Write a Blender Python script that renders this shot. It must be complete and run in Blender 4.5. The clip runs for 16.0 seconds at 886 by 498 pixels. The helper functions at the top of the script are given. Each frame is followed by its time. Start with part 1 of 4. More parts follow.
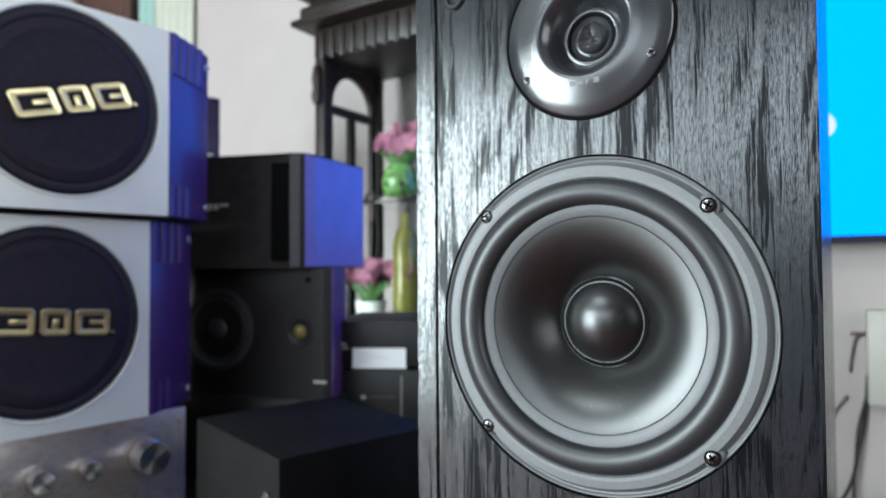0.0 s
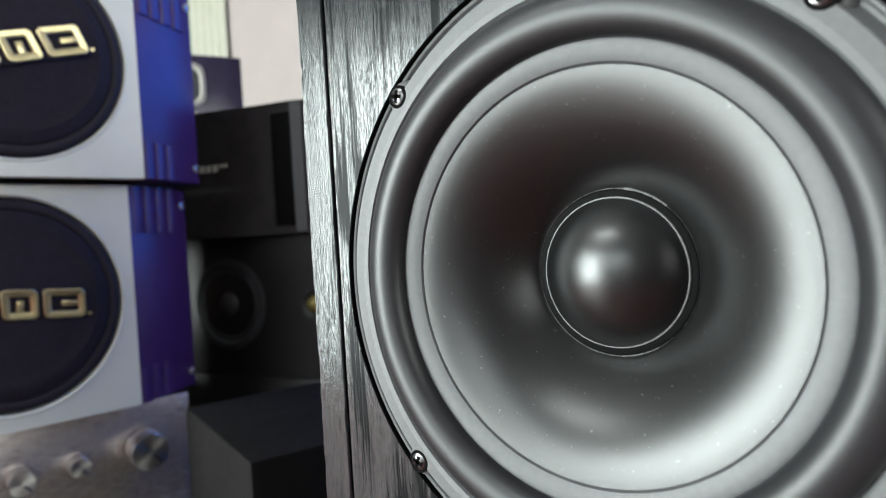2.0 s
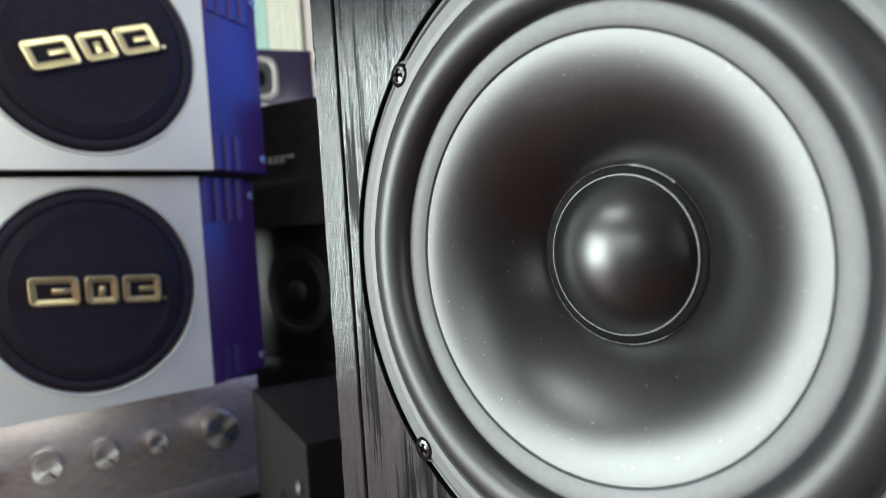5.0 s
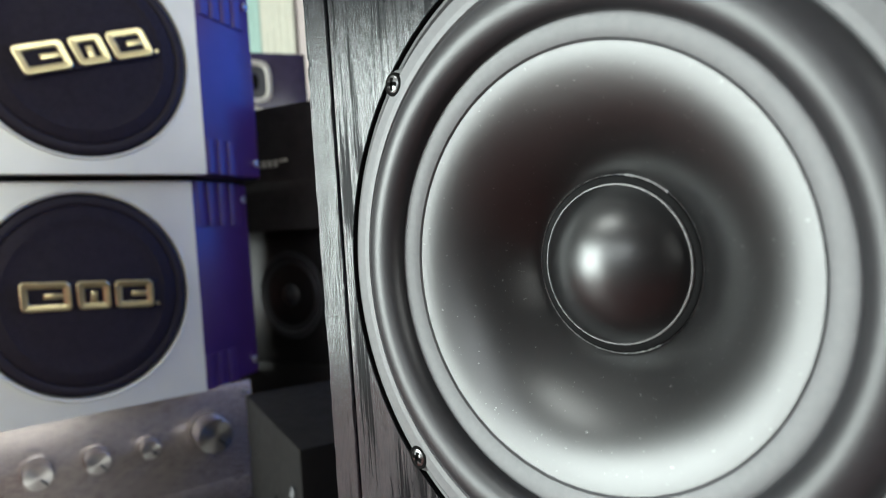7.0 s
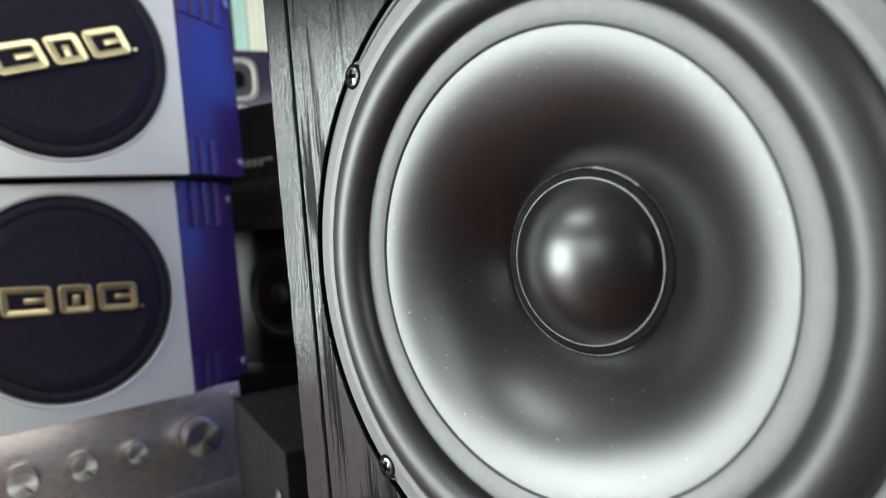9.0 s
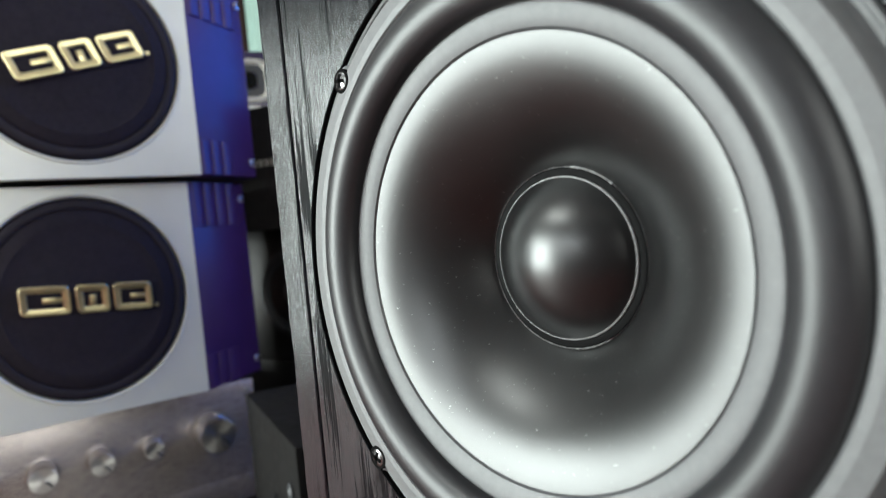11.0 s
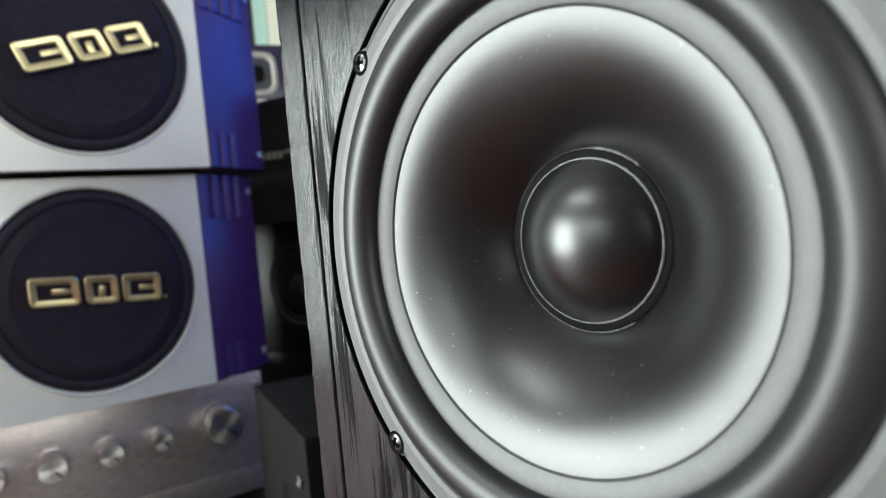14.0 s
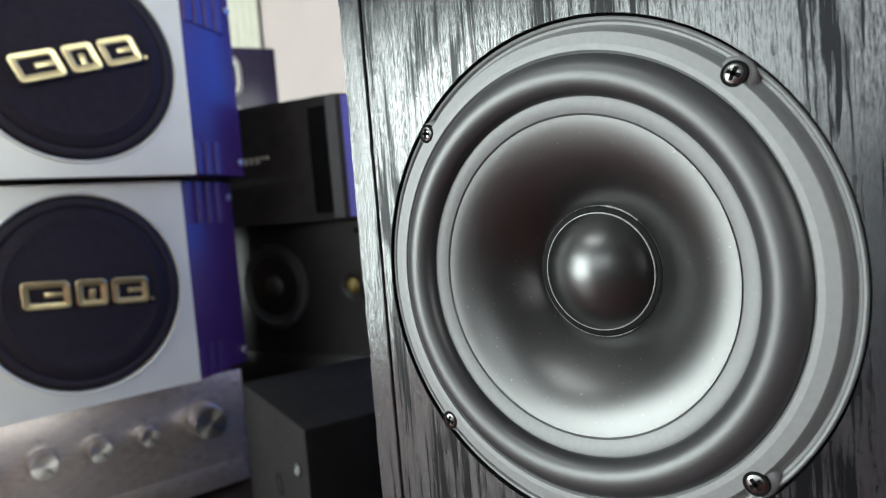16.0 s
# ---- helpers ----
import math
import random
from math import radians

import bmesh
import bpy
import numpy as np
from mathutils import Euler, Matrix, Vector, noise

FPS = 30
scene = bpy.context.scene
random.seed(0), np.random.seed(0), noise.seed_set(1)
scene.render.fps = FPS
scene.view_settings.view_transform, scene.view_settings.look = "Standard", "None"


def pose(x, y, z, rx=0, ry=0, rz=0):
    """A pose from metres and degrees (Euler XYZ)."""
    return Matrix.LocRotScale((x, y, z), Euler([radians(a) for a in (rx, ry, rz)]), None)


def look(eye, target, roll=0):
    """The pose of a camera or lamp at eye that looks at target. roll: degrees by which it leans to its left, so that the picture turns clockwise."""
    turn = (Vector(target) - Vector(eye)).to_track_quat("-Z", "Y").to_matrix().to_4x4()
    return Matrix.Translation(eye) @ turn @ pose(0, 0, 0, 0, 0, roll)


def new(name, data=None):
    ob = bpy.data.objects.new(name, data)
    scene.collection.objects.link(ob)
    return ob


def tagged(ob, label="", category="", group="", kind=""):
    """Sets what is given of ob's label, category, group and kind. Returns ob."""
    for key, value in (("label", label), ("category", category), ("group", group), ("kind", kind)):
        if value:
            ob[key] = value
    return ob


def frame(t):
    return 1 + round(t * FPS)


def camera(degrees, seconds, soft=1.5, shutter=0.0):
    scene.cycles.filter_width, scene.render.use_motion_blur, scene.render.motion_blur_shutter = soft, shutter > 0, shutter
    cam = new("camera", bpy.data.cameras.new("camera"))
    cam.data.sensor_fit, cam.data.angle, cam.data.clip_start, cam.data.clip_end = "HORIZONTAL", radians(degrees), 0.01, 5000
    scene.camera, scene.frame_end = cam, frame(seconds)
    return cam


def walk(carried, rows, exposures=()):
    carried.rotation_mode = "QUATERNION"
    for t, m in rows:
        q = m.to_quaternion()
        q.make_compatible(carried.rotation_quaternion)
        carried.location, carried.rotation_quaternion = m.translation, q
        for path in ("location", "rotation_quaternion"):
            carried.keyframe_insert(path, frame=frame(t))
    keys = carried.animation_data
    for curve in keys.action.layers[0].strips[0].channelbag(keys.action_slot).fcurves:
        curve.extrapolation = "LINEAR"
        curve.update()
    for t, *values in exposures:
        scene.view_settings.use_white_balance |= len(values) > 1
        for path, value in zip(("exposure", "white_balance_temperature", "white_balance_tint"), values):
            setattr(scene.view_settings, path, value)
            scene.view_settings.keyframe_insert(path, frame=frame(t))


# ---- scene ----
LENS = 70.08
ZC = 0.90          # height of the woofer's centre over the floor
cam = camera(LENS, 16.0, 1.1)
cam.data.dof.use_dof, cam.data.dof.focus_distance, cam.data.dof.aperture_fstop = True, 0.215, 13.0
# seconds, x, y, z from the woofer's centre, yaw, pitch, roll
PATH = [
    (0, 0.1079, -0.3071, 0.0298, 32.35, 1.58, 0.34),
    (0.2, 0.0992, -0.2735, 0.0313, 34.56, 1.42, 0.55),
    (0.3, 0.0933, -0.2571, 0.0277, 35.70, 1.14, 0.78),
    (0.5, 0.0822, -0.2260, 0.0199, 36.86, -0.46, 1.33),
    (0.7, 0.0658, -0.1999, 0.0188, 36.45, -1.40, 1.64),
    (1, 0.0528, -0.1683, 0.0153, 32.60, -1.88, 1.85),
    (1.5, 0.0567, -0.1535, 0.0125, 33.45, -1.85, 2.70),
    (2, 0.0745, -0.1479, 0.0136, 38.62, -1.32, 3.30),
    (2.5, 0.0856, -0.1462, 0.0157, 43.72, -1.13, 3.61),
    (3, 0.0877, -0.1335, 0.0142, 45.16, -1.38, 4.00),
    (3.5, 0.0872, -0.1336, 0.0143, 46.30, -1.64, 3.84),
    (4, 0.0866, -0.1289, 0.0101, 46.09, -1.87, 3.83),
    (6.5, 0.0876, -0.1288, 0.0110, 45.03, -1.78, 3.75),
    (7, 0.0870, -0.1289, 0.0122, 44.98, -1.74, 3.78),
    (7.5, 0.0866, -0.1343, 0.0169, 45.12, -1.56, 3.79),
    (8, 0.0835, -0.1348, 0.0154, 44.90, -1.74, 3.76),
    (8.5, 0.0832, -0.1294, 0.0141, 44.96, -1.72, 3.97),
    (9, 0.0869, -0.1170, 0.0123, 44.43, -2.15, 4.76),
    (9.5, 0.0962, -0.1113, 0.0100, 45.49, -2.28, 5.45),
    (10, 0.0974, -0.1147, 0.0121, 45.76, -2.22, 5.44),
    (12.5, 0.0953, -0.1152, 0.0093, 45.94, -2.41, 5.11),
    (13, 0.0948, -0.1143, 0.0073, 46.10, -2.57, 5.23),
    (13.5, 0.0952, -0.1148, 0.0061, 46.08, -2.70, 5.19),
    (14, 0.0927, -0.1175, 0.0088, 46.26, -2.63, 5.12),
    (14.5, 0.0925, -0.1211, 0.0104, 46.30, -2.39, 4.68),
    (15, 0.0949, -0.1247, 0.0127, 46.28, -2.37, 4.66),
    (15.5, 0.0957, -0.1413, 0.0224, 45.70, -2.06, 4.08),
    (15.7, 0.0973, -0.1571, 0.0275, 45.05, -2.08, 3.75),
    (15.8, 0.0999, -0.1656, 0.0293, 44.08, -2.30, 4.31),
    (16, 0.1104, -0.1851, 0.0261, 41.52, -3.36, 4.68),
]
walk(cam, [(t, pose(x, y, ZC + z, 90 + pitch, roll, yaw)) for t, x, y, z, yaw, pitch, roll in PATH],
     [(0.0, -0.38, 6000, 6), (0.5, -0.52, 6150, 7), (1.0, -0.44, 6380, 7), (1.5, -0.36, 6450, 7), (2.0, -0.38, 6470, 7), (2.5, -0.37, 6470, 7), (3.5, -0.35, 6470, 7),
      (9.0, -0.36, 6540, 7), (12.5, -0.41, 6540, 7), (14.0, -0.45, 6540, 7), (16.0, -0.33, 6480, 7)])

# ---------------------------------------------------------------- light
world = bpy.data.worlds.new("room_air")
scene.world = world
world.use_nodes = True
world.node_tree.nodes["Background"].inputs[0].default_value = (0.55, 0.62, 0.7, 1)
world.node_tree.nodes["Background"].inputs[1].default_value = 0.05


def area_lamp(name, eye, target, sx, sy, watts, colour):
    data = bpy.data.lights.new(name, "AREA")
    data.shape, data.size, data.size_y, data.energy, data.color = "RECTANGLE", sx, sy, watts, colour
    ob = new(name, data)
    ob.matrix_world = look(eye, target)
    return ob


area_lamp("window_daylight", (-2.3, -3.24, 1.12), (0.0, 0.0, 1.0), 1.7, 1.95, 420, (0.91, 1.0, 0.985))
# Unseen fill, added to light the silver fronts and the amplifier.
area_lamp("east_fill_light", (2.64, -0.45, 1.60), (0.0, -0.3, 1.0), 2.3, 1.6, 66, (0.97, 1.0, 0.98))
# South fill, added to brighten the right of the veneer front.
area_lamp("south_fill_light", (-0.35, -3.17, 1.45), (-0.35, 0.0, 1.2), 1.9, 1.3, 58, (0.90, 0.97, 1.0))
area_lamp("tube_lamp_light", (-0.85, -1.80, 2.66), (-0.85, -1.80, 0.0), 1.15, 0.45, 42, (0.95, 1.0, 0.98))


# ---------------------------------------------------------------- materials
def nodes_of(name):
    m = bpy.data.materials.new(name)
    m.use_nodes = True
    nt = m.node_tree
    return m, nt, nt.nodes["Principled BSDF"]


def mapped(nt, scale=(1, 1, 1), coord="Object"):
    tc = nt.nodes.new("ShaderNodeTexCoord")
    mp = nt.nodes.new("ShaderNodeMapping")
    mp.inputs["Scale"].default_value = scale
    nt.links.new(tc.outputs[coord], mp.inputs["Vector"])
    return mp.outputs["Vector"]


def noise_tex(nt, vec, scale, detail=4.0, rough=0.55, distort=0.0):
    n = nt.nodes.new("ShaderNodeTexNoise")
    n.inputs["Scale"].default_value, n.inputs["Detail"].default_value = scale, detail
    n.inputs["Roughness"].default_value, n.inputs["Distortion"].default_value = rough, distort
    nt.links.new(vec, n.inputs["Vector"])
    return n.outputs["Fac"]


def ramp(nt, fac, stops):
    r = nt.nodes.new("ShaderNodeValToRGB")
    while len(r.color_ramp.elements) < len(stops):
        r.color_ramp.elements.new(0.5)
    for e, (p, c) in zip(r.color_ramp.elements, stops):
        e.position, e.color = p, (*c, 1) if len(c) == 3 else c
    nt.links.new(fac, r.inputs["Fac"])
    return r.outputs["Color"]


def bump(nt, bsdf, fac, strength, dist):
    b = nt.nodes.new("ShaderNodeBump")
    b.inputs["Strength"].default_value, b.inputs["Distance"].default_value = strength, dist
    nt.links.new(fac, b.inputs["Height"])
    nt.links.new(b.outputs["Normal"], bsdf.inputs["Normal"])
    return b


def plain(name, colour, rough=0.5, metal=0.0, vary=0.15, scale=40.0, relief=0.0, relief_scale=400.0, coat=0.0, spec=0.5, dust=0.0):
    """Paint, plastic, metal: a base colour with two scales of variation, and fine relief."""
    m, nt, b = nodes_of(name)
    vec = mapped(nt)
    n1 = noise_tex(nt, vec, scale, 5)
    lo = tuple(c * (1 - vary) for c in colour)
    hi = tuple(min(1, c * (1 + vary)) for c in colour)
    col = ramp(nt, n1, [(0.3, lo), (0.7, hi)])
    if dust:
        n3 = noise_tex(nt, vec, 900.0, 2)
        mask = ramp(nt, n3, [(0.70, (0, 0, 0)), (0.78, (dust, dust, dust))])
        mix = nt.nodes.new("ShaderNodeMix")
        mix.data_type = "RGBA"
        nt.links.new(mask, mix.inputs["Factor"])
        nt.links.new(col, mix.inputs["A"])
        mix.inputs["B"].default_value = (0.35, 0.35, 0.34, 1)
        col = mix.outputs["Result"]
    nt.links.new(col, b.inputs["Base Color"])
    n2 = noise_tex(nt, vec, scale * 3.1, 3)
    nt.links.new(ramp(nt, n2, [(0.2, (rough * 0.85,) * 3), (0.8, (min(1, rough * 1.15),) * 3)]), b.inputs["Roughness"])
    b.inputs["Metallic"].default_value = metal
    b.inputs["Coat Weight"].default_value = coat
    b.inputs["Coat Roughness"].default_value = 0.22
    b.inputs["Specular IOR Level"].default_value = spec
    if relief:
        bump(nt, b, noise_tex(nt, vec, relief_scale, 3), relief, 0.0005)
    return m


def black_ash(name):
    """Black ash veneer: pale open grain in long streaks with flame figures, running up the cabinet."""
    m, nt, b = nodes_of(name)
    def madd(a, k, c):
        n = nt.nodes.new("ShaderNodeMath")
        n.operation = "MULTIPLY_ADD"
        nt.links.new(a, n.inputs[0])
        n.inputs[1].default_value = k
        if isinstance(c, float):
            n.inputs[2].default_value = c
        else:
            nt.links.new(c, n.inputs[2])
        return n.outputs[0]

    def times(a, c):
        n = nt.nodes.new("ShaderNodeMath")
        n.operation = "MULTIPLY"
        nt.links.new(a, n.inputs[0])
        nt.links.new(c, n.inputs[1])
        return n.outputs[0]

    fleck = noise_tex(nt, mapped(nt, (1900, 1900, 230)), 1.0, 5, 0.78, 0.15)
    streak = noise_tex(nt, mapped(nt, (420, 420, 14)), 1.0, 5, 0.7, 0.1)
    patch = noise_tex(nt, mapped(nt, (75, 75, 3.0)), 1.0, 6, 0.66, 0.4)
    jag = noise_tex(nt, mapped(nt, (620, 620, 26)), 1.0, 6, 0.72, 0.3)
    flame = noise_tex(nt, mapped(nt, (16, 16, 2.6)), 1.0, 2, 0.45, 0.4)
    ring = nt.nodes.new("ShaderNodeMath")
    ring.operation = "SINE"
    nt.links.new(madd(flame, 95.0, madd(jag, 4.0, 0.0)), ring.inputs[0])
    # growth rings open into dark jagged tongues, fine pores cut short dark lines between them
    tongue = ramp(nt, madd(ring.outputs[0], 0.075, madd(jag, 0.9, patch)), [(0.83, (0, 0, 0)), (0.93, (1, 1, 1))])
    pores = ramp(nt, madd(streak, 0.42, fleck), [(0.58, (0.12,) * 3), (0.75, (1, 1, 1))])
    grain = times(tongue, pores)
    nt.links.new(ramp(nt, grain, [(0.0, (0.003, 0.0035, 0.0045)), (1.0, (0.010, 0.0125, 0.016))]), b.inputs["Base Color"])
    nt.links.new(ramp(nt, grain, [(0.0, (0.28,) * 3), (1.0, (0.155,) * 3)]), b.inputs["Roughness"])
    nt.links.new(ramp(nt, grain, [(0.0, (0.09,) * 3), (1.0, (0.71,) * 3)]), b.inputs["Specular IOR Level"])
    pits = noise_tex(nt, mapped(nt, (2600, 2600, 700)), 1.0, 3, 0.6, 0.2)
    bump(nt, b, madd(grain, 0.7, madd(pits, 1.1, 0.0)), 0.14, 0.00030)
    return m


def glow(name, colour, strength):
    m, nt, b = nodes_of(name)
    b.inputs["Base Color"].default_value = (0.01, 0.01, 0.01, 1)
    b.inputs["Emission Color"].default_value = (*colour, 1)
    b.inputs["Emission Strength"].default_value = strength
    b.inputs["Specular IOR Level"].default_value = 0.15
    return m


def brushed(name, colour, rough=0.3, axis=(1, 1, 60), metal=1.0):
    m, nt, b = nodes_of(name)
    n = noise_tex(nt, mapped(nt, axis), 30.0, 4)
    nt.links.new(ramp(nt, n, [(0.3, tuple(c * 0.85 for c in colour)), (0.7, colour)]), b.inputs["Base Color"])
    nt.links.new(ramp(nt, n, [(0.3, (rough * 0.8,) * 3), (0.7, (rough * 1.3,) * 3)]), b.inputs["Roughness"])
    b.inputs["Metallic"].default_value = metal
    b.inputs["Anisotropic"].default_value = 0.5
    bump(nt, b, n, 0.08, 0.0003)
    return m


def spun(name, colour, rough):
    """Metal turned on a lathe: its highlights fan out from the axis."""
    m, nt, b = nodes_of(name)
    n = noise_tex(nt, mapped(nt), 400.0, 3)
    nt.links.new(ramp(nt, n, [(0.3, tuple(c * 0.9 for c in colour)), (0.7, colour)]), b.inputs["Base Color"])
    b.inputs["Metallic"].default_value, b.inputs["Roughness"].default_value, b.inputs["Anisotropic"].default_value = 1.0, rough, 0.8
    tg = nt.nodes.new("ShaderNodeTangent")
    tg.direction_type, tg.axis = "RADIAL", "Y"
    nt.links.new(tg.outputs["Tangent"], b.inputs["Tangent"])
    return m


ASH = black_ash("black_ash_veneer")
GAP = plain("dark_gap", (0.004, 0.004, 0.004), 0.9, spec=0.08)
FRAME = plain("grey_satin_frame", (0.12, 0.123, 0.126), 0.48, 0.0, 0.08, 500, 0.05, 1500)
RUBBER = plain("black_rubber_surround", (0.018, 0.018, 0.020), 0.40, 0.0, 0.1, 500, 0.04, 1200)
CONE = plain("black_polypropylene_cone", (0.0052, 0.0052, 0.0055), 0.33, 0.0, 0.1, 500, 0.07, 1900, spec=0.66, dust=0.35)
EDGE = plain("grey_cone_edge", (0.085, 0.086, 0.09), 0.45, 0.0, 0.08, 500, 0.05, 1500)
CAP = plain("black_gloss_dust_cap", (0.005, 0.005, 0.0053), 0.31, 0.0, 0.1, 60, 0.03, 1500, spec=0.66, dust=0.06)
RIMLINE = plain("pale_glue", (0.30, 0.30, 0.30), 0.35, 0.0, 0.3, 900)
TWEETER = plain("dark_lacquered_tweeter_plate", (0.022, 0.023, 0.026), 0.22, 0.0, 0.04, 60, spec=0.75)
DOME = plain("dark_silk_dome", (0.05, 0.05, 0.055), 0.22, 0.3)
CHROME = plain("steel_screw", (0.13, 0.13, 0.13), 0.24, 1.0, 0.1, 200)
SILVER = plain("silver_paint", (0.76, 0.775, 0.705), 0.36, 0.15, 0.03, 20, 0.03, 1800)
CLOTH = plain("black_grille_cloth", (0.017, 0.0135, 0.0215), 0.8, 0.0, 0.1, 60, 0.2, 2500, spec=0.3)
# Violet puts the blue screen's sheen on a black side into the colour.
CSIDE = plain("screen_tinted_satin", (0.15, 0.12, 0.36), 0.35, 0.0, 0.1, 30)
FOAM = plain("black_rubber_grille_rim", (0.018, 0.0145, 0.0225), 0.65, 0.0, 0.1, 60, spec=0.3)
RING = plain("dark_cone_collar", (0.003, 0.003, 0.0032), 0.6, 0.0, 0.1, 300, spec=0.06)
BRIGHT = plain("bright_zinc_screw", (0.75, 0.76, 0.80), 0.3, 0.8, 0.1, 200)
GOLD = plain("gold_badge", (0.90, 0.78, 0.44), 0.33, 0.9, 0.08, 100)
# Violet base carries part of the blue screen's reflection on dark lacquer.
BLUE = plain("screen_tinted_lacquer", (0.058, 0.020, 0.125), 0.42, 0.0, 0.12, 20, coat=0.3, spec=0.5)
ALU = brushed("brushed_aluminium_panel", (0.52, 0.46, 0.44), 0.27, (2, 2, 110), 0.55)
KNOB = spun("turned_aluminium_knob", (0.93, 0.90, 0.87), 0.30)
BLACK = plain("black_vinyl", (0.014, 0.013, 0.0132), 0.48, 0.0, 0.15, 40, 0.1, 900, spec=0.35)
VINYL = plain("worn_black_vinyl", (0.026, 0.0235, 0.0235), 0.75, 0.0, 0.25, 30, 0.1, 900, spec=0.2)
BOARD = plain("black_laminated_board", (0.0070, 0.0063, 0.0060), 0.7, 0.0, 0.25, 30, 0.1, 900, spec=0.10)
SATIN = plain("black_satin_side", (0.028, 0.020, 0.050), 0.25, 0.0, 0.15, 40)
DKGREY = plain("dark_grey_plastic", (0.03, 0.031, 0.034), 0.5, 0.0, 0.12, 60, 0.1, 1200)
WALL = plain("white_wall_paint", (0.42, 0.370, 0.352), 0.8, 0.0, 0.03, 6, 0.1, 250)
CEIL = plain("white_ceiling_paint", (0.38, 0.38, 0.37), 0.85, 0.0, 0.03, 5)
# Floor stays out of view; its red tints the cone's reflection.
FLOORM = plain("red_bounce_floor", (0.150, 0.026, 0.020), 0.4, 0.0, 0.2, 4)
# Dark colour for unseen walls, chosen to cut bounced light.
LOWBOUNCE = plain("dark_low_bounce_wall", (0.055, 0.028, 0.022), 0.5, 0.0, 0.25, 6)
DARKWOOD = plain("dark_rosewood", (0.016, 0.010, 0.008), 0.45, 0.0, 0.35, 18, 0.1, 300, coat=0.06, spec=0.35)
BROWN = plain("brown_door_wood", (0.09, 0.045, 0.035), 0.4, 0.0, 0.2, 15)
MINT = plain("mint_curtain", (0.30, 0.44, 0.39), 0.8, 0.0, 0.06, 20)
CREAM = plain("cream_curtain", (0.50, 0.50, 0.42), 0.8, 0.0, 0.06, 20)
PAPER = plain("white_paper", (0.82, 0.83, 0.84), 0.7, 0.0, 0.02, 30)
GREYBOX = plain("grey_beige_plastic", (0.42, 0.40, 0.35), 0.5, 0.0, 0.04, 30)
SCREEN = glow("blue_screen_light", (0.0, 0.185, 1.0), 4.3)
DISC = glow("white_screen_light", (0.9, 0.97, 1.0), 1.2)
TVBEZEL = plain("tv_bezel", (0.02, 0.02, 0.03), 0.3)
PINK = plain("pink_petal", (0.24, 0.085, 0.13), 0.6, 0.0, 0.35, 80)
LEAF = plain("green_leaf", (0.05, 0.115, 0.03), 0.45, 0.0, 0.4, 60)
YELLOW = plain("yellow_vase", (0.17, 0.16, 0.03), 0.25, 0.0, 0.2, 30)
GOLDCONE = plain("gold_tweeter", (0.20, 0.16, 0.05), 0.4, 0.4)
WHITEPL = plain("white_glazed_pot", (0.72, 0.73, 0.72), 0.3)


def glass_mat():
    m, nt, b = nodes_of("cabinet_glass")
    b.inputs["Base Color"].default_value = (0.9, 0.92, 0.92, 1)
    b.inputs["Roughness"].default_value = 0.02
    b.inputs["Transmission Weight"].default_value = 1.0
    b.inputs["IOR"].default_value = 1.05
    return m


GLASS = glass_mat()


# ---------------------------------------------------------------- mesh helpers
def part(name, bm, material, parent=None, label="", smooth=True, at=None, crease=38):
    me = bpy.data.meshes.new(name)
    bmesh.ops.recalc_face_normals(bm, faces=bm.faces[:])
    bm.to_mesh(me)
    bm.free()
    me.materials.append(material)
    if smooth:
        me.polygons.foreach_set("use_smooth", [True] * len(me.polygons))
        me.set_sharp_from_angle(angle=radians(crease))
    ob = new(name, me)
    if parent is not None:
        ob.parent = parent
    if at is not None:
        ob.matrix_basis = at
    if label:
        ob["label"] = label
    return ob


def base(name, m, label, category, group="", kind=""):
    e = new(name)
    e.empty_display_size = 0.05
    e.matrix_basis = m
    return tagged(e, label, category, group, kind)


def box(x0, x1, y0, y1, z0, z1, bevel=0.0, seg=2, bm=None):
    own = bm is None
    bm = bmesh.new() if own else bm
    vs = [bm.verts.new((x, y, z)) for x in (x0, x1) for y in (y0, y1) for z in (z0, z1)]
    fs = [(0, 1, 3, 2), (4, 6, 7, 5), (0, 4, 5, 1), (2, 3, 7, 6), (0, 2, 6, 4), (1, 5, 7, 3)]
    faces = [bm.faces.new([vs[i] for i in f]) for f in fs]
    if bevel:
        edges = list({e for f in faces for e in f.edges})
        bmesh.ops.bevel(bm, geom=edges, offset=bevel, segments=seg, affect="EDGES", profile=0.5)
    return bm


def prism(outline, z0, z1, bevel=0.0, seg=2):
    """An upright prism over an outline of (x, y)."""
    bm = bmesh.new()
    lo = [bm.verts.new((x, y, z0)) for x, y in outline]
    hi = [bm.verts.new((x, y, z1)) for x, y in outline]
    n = len(outline)
    bm.faces.new(lo[::-1])
    bm.faces.new(hi)
    for i in range(n):
        bm.faces.new((lo[i], lo[(i + 1) % n], hi[(i + 1) % n], hi[i]))
    if bevel:
        bmesh.ops.bevel(bm, geom=bm.edges[:], offset=bevel, segments=seg, affect="EDGES", profile=0.5)
    return bm


